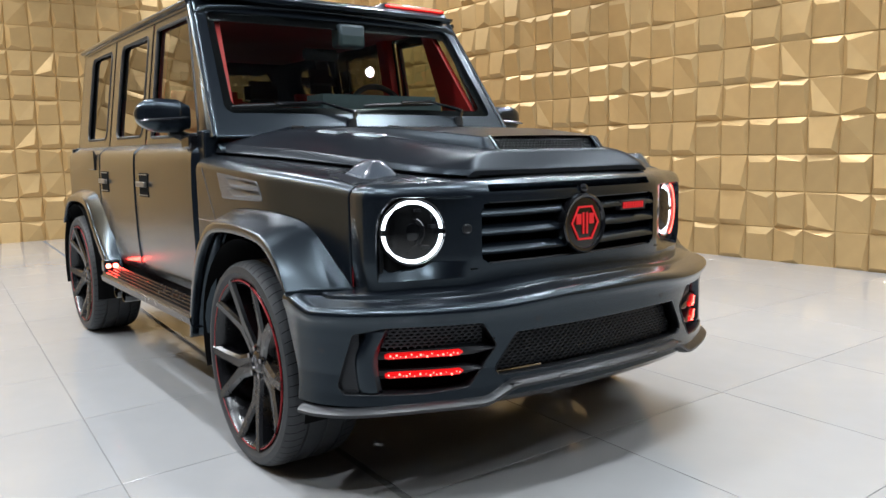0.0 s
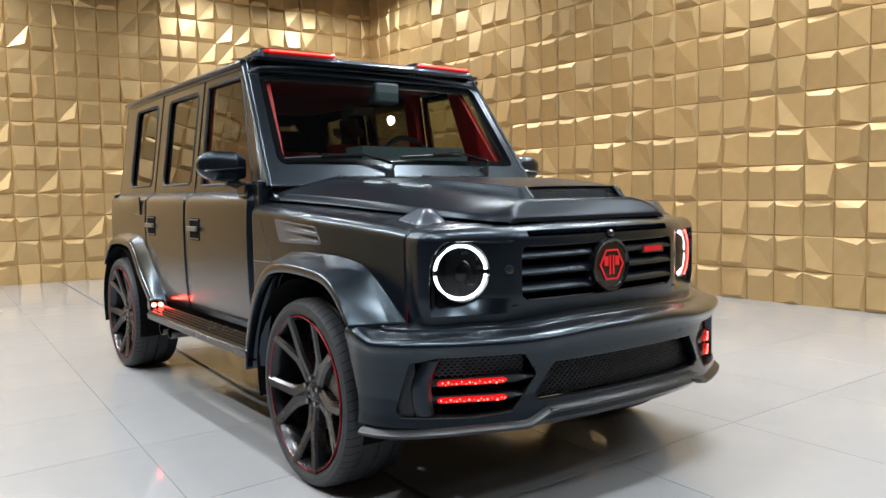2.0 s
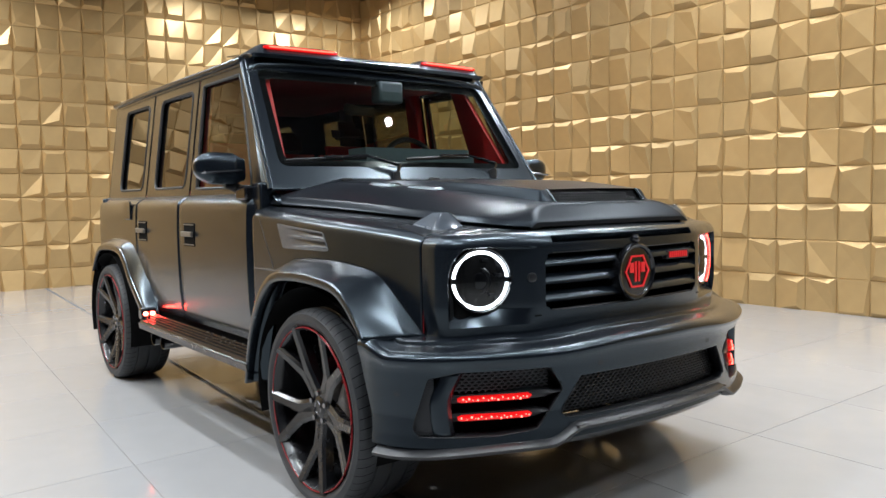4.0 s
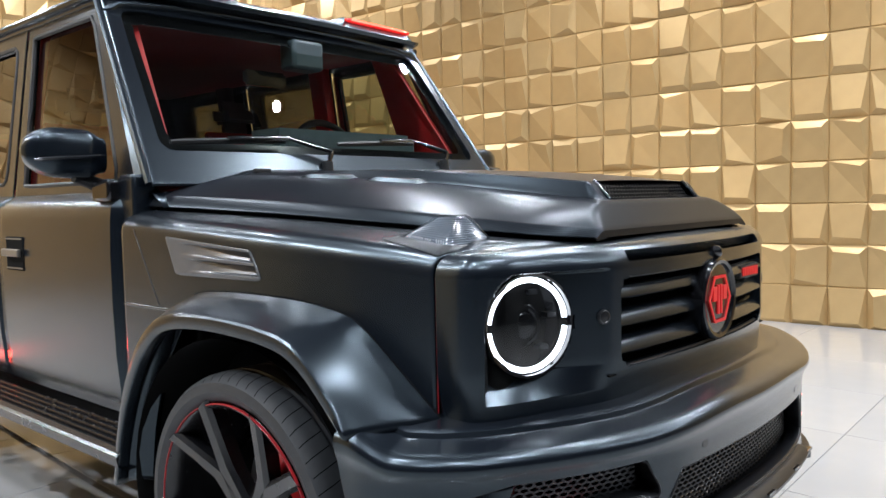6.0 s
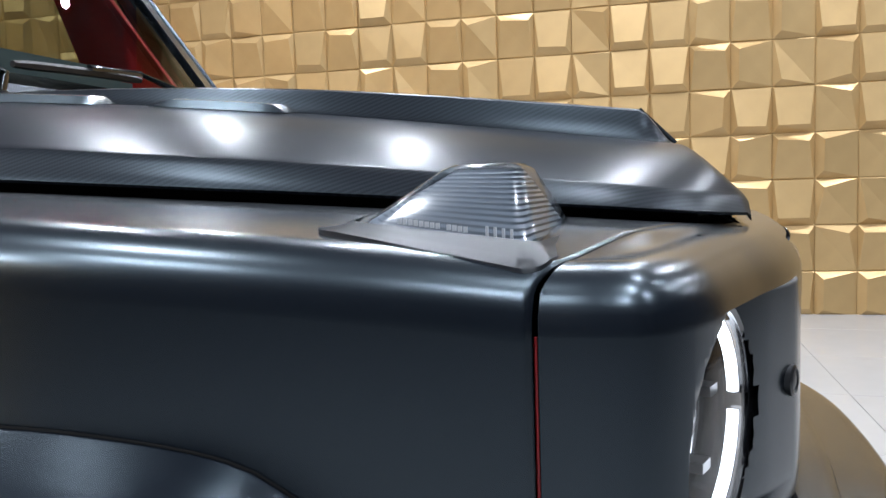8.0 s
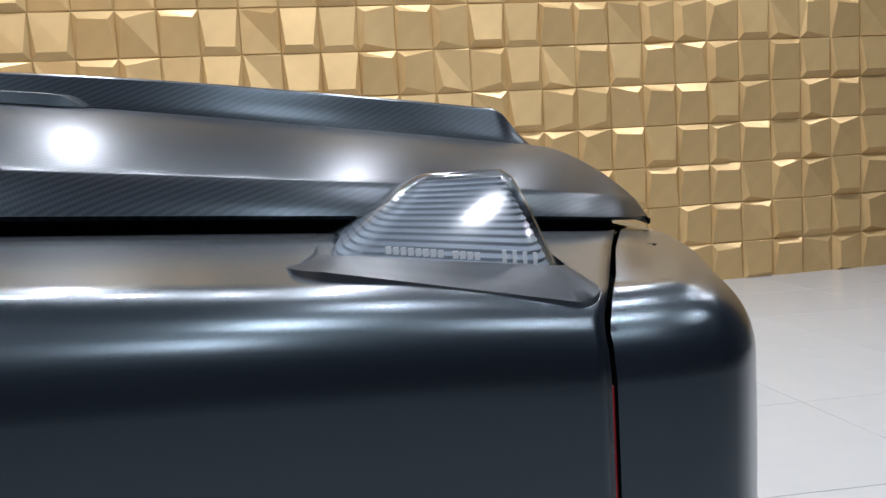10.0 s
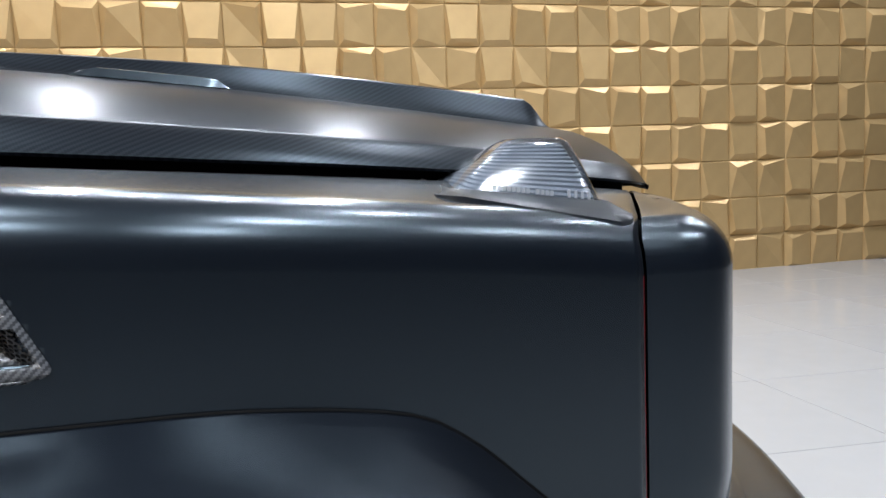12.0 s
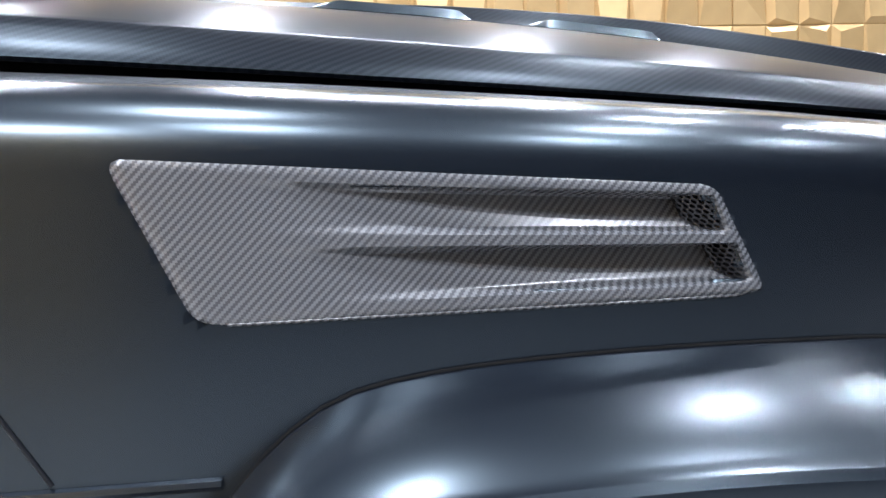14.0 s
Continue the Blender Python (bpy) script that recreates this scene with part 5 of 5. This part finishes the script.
wiper((-0.19, 0.100), (-0.165, 0.150), (-0.37, 0.226), (-0.66, 0.216), (-0.89, 0.200), (-0.36, 0.228))
wiper((0.61, 0.130), (0.640, 0.178), (0.42, 0.252), (0.19, 0.244), (-0.07, 0.225), (0.45, 0.252))

# roof
def roof_P(u, v):
    w = 0.742 * u
    y = lerp(1.055, BODY_END + 0.02, v)
    e = abs(u)
    z = 1.888 - 0.040 * e ** 3 - 0.03 * smooth(0.93, 1.0, e)
    z -= 0.045 * smooth(0.035, 0.0, v) + 0.012 * smooth(0.6, 1.0, v)
    return Vector((w, y, z))


roof = part("roof", shell(roof_P, np.linspace(-1, 1, 60), sorted(set(list(np.linspace(0, 0.06, 10)) + list(np.linspace(0.06, 1, 30)))), centre=(0, 2.2, 1.0)), PAINT, car, "satin black flat roof", thick=0.03)
for s in (-1, 1):
    pts = [(s * 0.752, y, 1.828 - 0.010 * smooth(2.5, 3.4, y)) for y in np.linspace(1.09, BODY_END, 20)]
    part("rain_gutter", tube(pts, 0.013, 8), PAINT, roof, "rain gutter along the roof edge")
# visor with the two red light bars
rows = []
for k in range(61):
    u = lerp(-1, 1, k / 60)
    x = 0.715 * u
    hump = smooth(0.33, 0.40, abs(u)) * smooth(0.98, 0.90, abs(u))
    z = 1.872 + 0.026 * hump - 0.022 * smooth(0.9, 1.0, abs(u))
    yb = -0.03 * (1 - u * u)
    rows.append([(x, 1.075 + yb, 1.832), (x, 1.040 + yb, 1.842), (x, 1.032 + yb, 1.856), (x, 1.055 + yb, z), (x, 1.085 + yb, z + 0.012), (x, 1.16 + yb, z + 0.014), (x, 1.34 + yb, 1.884)])
visor = part("roof_visor", outward(rows_mesh(rows), (0, 1.5, 1.5)), PAINT, roof, "satin black roof visor with red lights", thick=0.006)
for s in (-1, 1):
    pts = [(s * lerp(0.265, 0.655, k / 16), 1.046 - 0.03 * (1 - (lerp(0.265, 0.655, k / 16) / 0.735) ** 2), 1.889) for k in range(17)]
    bar = part("roof_light_bar", tube(pts, [0.006] + [0.010] * 15 + [0.006], 8), RED_LENS, visor, "long red roof light bar")
    pts2 = [(x, y - 0.010, z + 0.002) for x, y, z in pts[1:-1]]
    part("roof_light_core", tube(pts2, 0.0036, 6), LED_RS, bar, "glowing red strip")
bm = bmesh.new()
tube([(-0.62, 3.20, 1.862), (0, 3.21, 1.880), (0.62, 3.20, 1.862)], 0.02, 8, bm=bm)
part("roof_spoiler", bm, PAINT, roof)

# mirrors
def build_mirror():
    rows = []
    n = 40
    for i in range(25):
        t = i / 24
        x = lerp(-0.846, -1.072, t)
        sc = (0.72 + 0.28 * smooth(0, 0.25, t)) * math.sqrt(max(1 - max(t - 0.55, 0) ** 2 / 0.2035, 0.02))
        row = []
        for k in range(n):
            a = 2 * math.pi * k / n
            cy, cz = math.cos(a), math.sin(a)
            e = 0.62
            yy = 0.075 * math.copysign(abs(cy) ** e, cy)
            zz = 0.072 * math.copysign(abs(cz) ** e, cz)
            row.append((x, 0.895 + yy * sc * (0.75 if yy < 0 else 0.8), 1.296 + zz * sc + 0.01 * t))
        rows.append(row)
    bm = rows_mesh(rows, closed_u=True)
    bm.verts.ensure_lookup_table()
    bm.faces.new(bm.verts[:n])
    bm.faces.new(bm.verts[-n:])
    bmesh.ops.recalc_face_normals(bm, faces=bm.faces[:])
    return bm


mirror = part("door_mirror", build_mirror(), PAINT, car, "satin black door mirror", sharp=80)
mirror_l = mirrored(mirror)
bm = bmesh.new()
tube([(-0.930, 0.895, 1.232), (-0.885, 0.90, 1.220), (-0.850, 0.905, 1.205), (-0.815, 0.905, 1.195)], [0.02, 0.026, 0.03, 0.035], 10, squash=0.7, bm=bm)
foot = part("mirror_foot", bm, PAINT_D, mirror)
mirrored(foot, mirror_l)
bm = block(-0.886, -0.818, 0.778, 0.885, 1.158, 1.222)
both(part("mirror_bracket", bm, GLOSS, car, "glossy black bracket under the door mirror", bevel=0.010))
pts = [(-0.858 - 0.20 * k / 12, 0.836 - 0.006 * math.sin(math.pi * k / 12), 1.292 - 0.014 * k / 12) for k in range(13)]
ind = part("mirror_indicator", tube(pts, [0.002] + [0.0055] * 11 + [0.002], 6), CHROME, mirror, "slim indicator strip")
mirrored(ind, mirror_l)

# side step with ribs, exhaust tips, marker lamps
rows = []
prof = [(0.870, 0.470), (0.872, 0.500)]
for k in range(5):
    w = 0.885 + k * 0.019
    prof += [(w, 0.500 - 0.006 * k), (w + 0.003, 0.514 - 0.006 * k), (w + 0.010, 0.514 - 0.006 * k), (w + 0.013, 0.500 - 0.006 * k)]
prof += [(0.985, 0.470), (0.980, 0.440), (0.955, 0.425), (0.870, 0.430)]
for y in np.linspace(0.60, 2.10, 24):
    rows.append([(-w, y, z) for w, z in prof])
bm = rows_mesh(rows, closed_u=True)
bmesh.ops.recalc_face_normals(bm, faces=bm.faces[:])
step = part("side_step", bm, RIM, car, "ribbed black side step", sharp=30)
both(step)
for y in (1.84, 2.00):
    bm = bmesh.new()
    rows = [[(x, y + r * math.cos(2 * math.pi * k / 24), 0.385 + 0.85 * r * math.sin(2 * math.pi * k / 24)) for k in range(24)] for x, r in ((-0.70, 0.042), (-0.93, 0.045), (-0.935, 0.042), (-0.932, 0.038), (-0.75, 0.036))]
    rows_mesh(rows, closed_u=True, bm=bm)
    both(part("exhaust_tip", bm, GLOSS, car, "round black side exhaust tip"))
for w, y in ((0.905, 2.092), (0.942, 2.100)):
    bm = bmesh.new()
    bmesh.ops.create_uvsphere(bm, u_segments=16, v_segments=8, radius=0.015, matrix=Matrix.Translation((-w, y, 0.518)) @ Matrix.Diagonal((1, 0.6, 0.85, 1)))
    both(part("marker_lamp", bm, LED_M, rear_flare, "small glowing red marker lamp"))
bm = block(-0.966, -0.88, 2.098, 2.16, 0.482, 0.548)
both(part("marker_housing", bm, GLOSS, rear_flare, bevel=0.01))

# wheels
def build_wheel(x, y, s):
    wheel = thing("wheel", "", "")
    for key in ("label", "category"):
        if key in wheel:
            del wheel[key]
    wheel.parent = car
    wheel["label"] = "black five-spoke wheel with a red rim line"
    w0, w1, PHASE = -0.155, 0.125, radians(36)
    # local x: outside is -x
    prof = [(w0 + 0.012, 0.306), (w0 + 0.002, 0.315), (w0 - 0.006, 0.334), (w0 - 0.002, 0.356), (w0 + 0.012, 0.368), (w0 + 0.030, 0.374)]
    for gx in (-0.085, -0.015, 0.055):
        prof += [(gx - 0.007, 0.3760), (gx - 0.005, 0.368), (gx + 0.005, 0.368), (gx + 0.007, 0.3760)]
    prof += [(w1 - 0.030, 0.374), (w1 - 0.012, 0.368), (w1 + 0.002, 0.356), (w1 + 0.004, 0.33), (w1, 0.306)]
    tyre = part("tyre", lathe(prof, 96), RUBBER, wheel, "low-profile black tyre", sharp=30)
    bm = bmesh.new()
    for k in range(64):
        for side, lean in ((1, 0.045), (-1, -0.045)):
            edge, inner_x = (w0, -0.093) if side > 0 else (w1, 0.063)
            line = [(edge + side * 0.000, 0.3575), (edge + side * 0.012, 0.3688), (edge + side * 0.030, 0.3748), (lerp(edge + side * 0.030, inner_x, 0.5), 0.3758), (inner_x, 0.3764)]
            pair = []
            for n_, (px_, r_) in enumerate(line):
                a = 2 * math.pi * (k + (0.5 if side < 0 else 0.0)) / 64 + lean * n_ / 4
                pair.append([bm.verts.new((px_, r_ * math.sin(a + e), r_ * math.cos(a + e))) for e in (-0.0034, 0.0034)])
            for p, q in zip(pair, pair[1:]):
                bm.faces.new((p[0], p[1], q[1], q[0]))
    cuts = part("tread_cut", bm, VOID, tyre, "dark tread cuts", flat=True)
    cuts["kind"] = "stuff"
    part("rim_barrel", lathe([(w0 + 0.004, 0.3075), (w0 - 0.002, 0.302), (w0 + 0.010, 0.293), (w0 + 0.045, 0.286), (0.08, 0.275), (0.12, 0.30)], 72), RIM, wheel, "gloss black rim barrel")
    part("red_rim_line", lathe([(w0 + 0.0025, 0.3046), (w0 - 0.0036, 0.3053), (w0 - 0.0036, 0.3072), (w0 + 0.0025, 0.3079)], 96), DARK_RED_PAINT, wheel, "thin red line on the rim edge")
    part("brake_disc", lathe([(0.045, 0.06), (0.035, 0.09), (0.035, 0.205), (0.060, 0.205), (0.060, 0.06)], 64), STEEL, wheel, "steel brake disc")
    rows = []
    for k in range(15):
        a = lerp(-0.55, 0.55, k / 14) - 0.45 * s
        r1 = 0.245 - 0.02 * abs(k / 7 - 1) ** 3
        rows.append([(x, -r * math.sin(a), r * math.cos(a)) for x, r in ((-0.064, 0.140), (-0.070, 0.150), (-0.070, r1 - 0.02), (-0.056, r1), (0.060, r1), (0.060, 0.155))])
    bm = rows_mesh(rows, closed_u=True)
    bmesh.ops.holes_fill(bm, edges=[e for e in bm.edges if e.is_boundary])
    bmesh.ops.recalc_face_normals(bm, faces=bm.faces[:])
    part("brake_caliper", bm, RED, wheel, "red brake caliper")
    for k in range(5):
        a0 = 2 * math.pi * k / 5 + PHASE
        rot = Matrix.Rotation(a0, 4, "X")
        bm = bmesh.new()
        for b in (-1, 1):
            path = [(b * 0.008, 0.045, -0.104), (b * 0.010, 0.10, -0.109), (b * 0.016, 0.15, -0.116), (b * 0.052, 0.225, -0.134), (b * 0.088, 0.297, -0.153)]
            rows = []
            for (t, r, dx), wd in zip(path, (0.036, 0.032, 0.029, 0.025, 0.025)):
                rows.append([(dx, t - wd, r), (dx - 0.010, t - wd * 0.55, r), (dx - 0.010, t + wd * 0.55, r), (dx, t + wd, r), (dx + 0.04, t + wd * 0.6, r), (dx + 0.04, t - wd * 0.6, r)])
            rows_mesh(rows, closed_u=True, bm=bm)
        bmesh.ops.transform(bm, matrix=rot, verts=bm.verts[:])
        part("spoke", bm, RIM, wheel, "split black spoke", sharp=28)
    part("hub", lathe([(-0.09, 0.075), (-0.112, 0.070), (-0.116, 0.060), (-0.112, 0.042), (-0.118, 0.034), (-0.120, 0.026), (-0.118, 0.0005)], 40), RIM, wheel, "wheel hub with cap", sharp=30)
    for k in range(5):
        a = 2 * math.pi * k / 5 + PHASE + math.pi / 5
        bm = bmesh.new()
        bmesh.ops.create_cone(bm, cap_ends=True, segments=10, radius1=0.010, radius2=0.009, depth=0.02, matrix=Matrix.Translation((-0.113, 0.054 * math.sin(-a), 0.054 * math.cos(a))) @ Matrix.Rotation(math.pi / 2, 4, "Y"))
        part("wheel_bolt", bm, CHROME, wheel)
    part("cap_ring", lathe([(-0.119, 0.024), (-0.123, 0.022), (-0.119, 0.019)], 32), CHROME, wheel)
    wheel.matrix_local = pose(x, y, 0.376, 0, 0, 0) if s < 0 else pose(x, y, 0.376, 0, 0, 180)
    return wheel


for s in (-1, 1):
    build_wheel(s * 0.792, 0.112, s)
    build_wheel(s * 0.770, 2.93, s)

# ---- interior ----
def cushion(name, x0, x1, y0, y1, z0, z1, turn, material, parent, label="", bev=0.05):
    bm = block(-(x1 - x0) / 2, (x1 - x0) / 2, -(y1 - y0) / 2, (y1 - y0) / 2, -(z1 - z0) / 2, (z1 - z0) / 2)
    bmesh.ops.bevel(bm, geom=bm.edges[:], offset=bev, segments=4, affect="EDGES")
    bmesh.ops.transform(bm, matrix=Matrix.Translation(((x0 + x1) / 2, (y0 + y1) / 2, (z0 + z1) / 2)) @ Matrix.Rotation(radians(turn), 4, "X"), verts=bm.verts[:])
    return part(name, bm, material, parent, label, sharp=60)


for x in (-0.38, 0.38):
    seat = cushion("seat_cushion", x - 0.25, x + 0.25, 1.35, 1.85, 0.78, 0.95, -4, RED_LEATHER, car, "red leather seat cushion")
    cushion("seat_back", x - 0.25, x + 0.25, 1.83, 1.98, 0.90, 1.50, -14, RED_LEATHER, seat, "red leather seat back", 0.06)
    cushion("headrest", x - 0.12, x + 0.12, 1.96, 2.08, 1.50, 1.66, -10, DARK_LEATHER, seat, "dark leather headrest", 0.055)
rear = cushion("rear_bench", -0.66, 0.66, 2.35, 2.85, 0.80, 0.98, -4, RED_LEATHER, car, "red leather rear bench")
cushion("rear_back", -0.66, 0.66, 2.80, 2.95, 0.95, 1.50, -14, RED_LEATHER, rear, "red leather bench back", 0.05)
for x in (-0.40, 0.40):
    cushion("headrest", x - 0.13, x + 0.13, 2.92, 3.02, 1.48, 1.66, -10, DARK_LEATHER, rear, "dark headrest", 0.04)
cushion("dashboard", -0.70, 0.70, 0.82, 1.12, 1.08, 1.300, 0, DARK_LEATHER, car, "dark leather dashboard", 0.05)
cushion("dash_top", -0.22, 0.52, 0.86, 1.10, 1.29, 1.415, 0, DASH, car, "grey-green leather dash top", 0.035)
cushion("instrument_hood", 0.16, 0.60, 1.02, 1.18, 1.27, 1.370, 0, DARK_LEATHER, car, "instrument hood", 0.035)
pts = [(0.38 + 0.185 * math.cos(2 * math.pi * k / 48), 1.28 + 0.065 * math.sin(2 * math.pi * k / 48), 1.325 + 0.175 * math.sin(2 * math.pi * k / 48)) for k in range(48)]
wheel_ob = part("steering_wheel", tube(pts, 0.016, 10, closed=True), DARK_LEATHER, car, "black leather steering wheel")
bm = bmesh.new()
tube([(0.20, 1.28, 1.325), (0.56, 1.28, 1.325)], 0.02, 8, bm=bm)
tube([(0.38, 1.28, 1.325), (0.38, 1.235, 1.155)], 0.02, 8, bm=bm)
part("steering_spokes", bm, DARK_LEATHER, wheel_ob)
part("headliner", rows_mesh([[(x, y, 1.815) for x in (-0.70, 0.70)] for y in (1.12, 3.20)]), DARK_RED, car, "dark red headliner", thick=0.004)
for s in (-1, 1):
    rows = []
    for k in range(9):
        t = k / 8
        y, z = lerp(0.80, 1.14, t), lerp(1.30, 1.81, t)
        w = cabin_w(z) - 0.045
        ext = lerp(0.36, 0.17, t) if s > 0 else 0.08
        rows.append([(s * (w - 0.085), y - 0.012, z), (s * (w - 0.045), y + 0.004, z), (s * (w - 0.010), y + 0.05, z), (s * w, y + ext, z)])
    part("pillar_trim", rows_mesh(rows), RED_LEATHER, car, "red leather pillar trim", thick=0.006)
    for y in (1.70, 2.55):
        rows = [[(s * (cabin_w(z) - d), y + a, z) for d, a in ((0.04, -0.06), (0.075, -0.05), (0.075, 0.05), (0.04, 0.06))] for z in (1.15, 1.4, 1.6, 1.81)]
        part("inner_pillar", rows_mesh(rows), RED_LEATHER if y < 2 else DARK_LEATHER, car, "inner pillar trim", thick=0.004)
    bm = block(min(s * 0.72, s * 0.775), max(s * 0.72, s * 0.775), 0.80, 3.18, 0.75, 1.20)
    part("door_lining", bm, RED_LEATHER, car, "red leather door lining", bevel=0.02)
bm = block(-0.02, 0.13, 1.005, 1.10, 1.660, 1.775)
part("camera_housing", bm, DASH, car, "grey camera housing behind the screen", bevel=0.015)
cushion("inner_mirror", -0.16, 0.04, 1.13, 1.155, 1.60, 1.66, 0, GLOSS, car, "interior mirror", 0.010)
part("cabin_floor", block(-0.75, 0.75, 0.75, 3.20, 0.55, 0.75), VOID, car)

car.matrix_world = pose(0, 0, 0, 0, 0, 1.2)

# ---- floor tiles and wall cells, piece by piece ----
JOINT = 0.004


def tile_piece(e1, e2):
    """One bevelled tile whose sides follow the two joint directions."""
    bm = block(-0.5, 0.5, -0.5, 0.5, -0.012, 0.0)
    k1, k2 = 1 - JOINT / e1[0], 1 - JOINT / e2[1]
    for v in bm.verts:
        a, b = v.co.x * k1, v.co.y * k2
        v.co.x, v.co.y = a * e1[0] + b * e2[0], a * e1[1] + b * e2[1]
    bmesh.ops.bevel(bm, geom=[e for e in bm.edges if e.verts[0].co.z > -0.001 and e.verts[1].co.z > -0.001], offset=0.0012, segments=1, affect="EDGES")
    me = bpy.data.meshes.new("tile")
    bm.to_mesh(me)
    bm.free()
    me.materials.append(TILE)
    return me


def lay_tiles(origin, e1, e2, columns):
    me = tile_piece(e1, e2)
    for i in columns:
        for j in range(-11, 14):
            a, b = i + 0.5, j + 0.5
            x, y = origin[0] + a * e1[0] + b * e2[0], origin[1] + a * e1[1] + b * e2[1]
            if X_WEST - 0.4 < x < 5.9 and Y_SOUTH - 0.4 < y < Y_NORTH + 0.4:
                t = new("tile", me)
                t.parent = grout
                t.location = (x, y, 0)


lay_tiles((-0.630, -0.510), (0.874, 0.034), (0.030, 0.930), range(0, 8))
lay_tiles((-0.631, 0.262), (0.745, 0.066), (0.026, 0.817), range(-9, 0))

shape_meshes = []
for s in east_shapes:
    me = bpy.data.meshes.new("relief_cell")
    me.from_pydata([to_east(p) for p in cell_verts(s, 0, 0)], [], CELL_FACES)
    me.materials.append(GOLD)
    shape_meshes.append(me)
for a, b in east_near:
    c = new("relief_cell", rng.choice(shape_meshes))
    c.parent = wall_east
    c.location = (0, a, b)
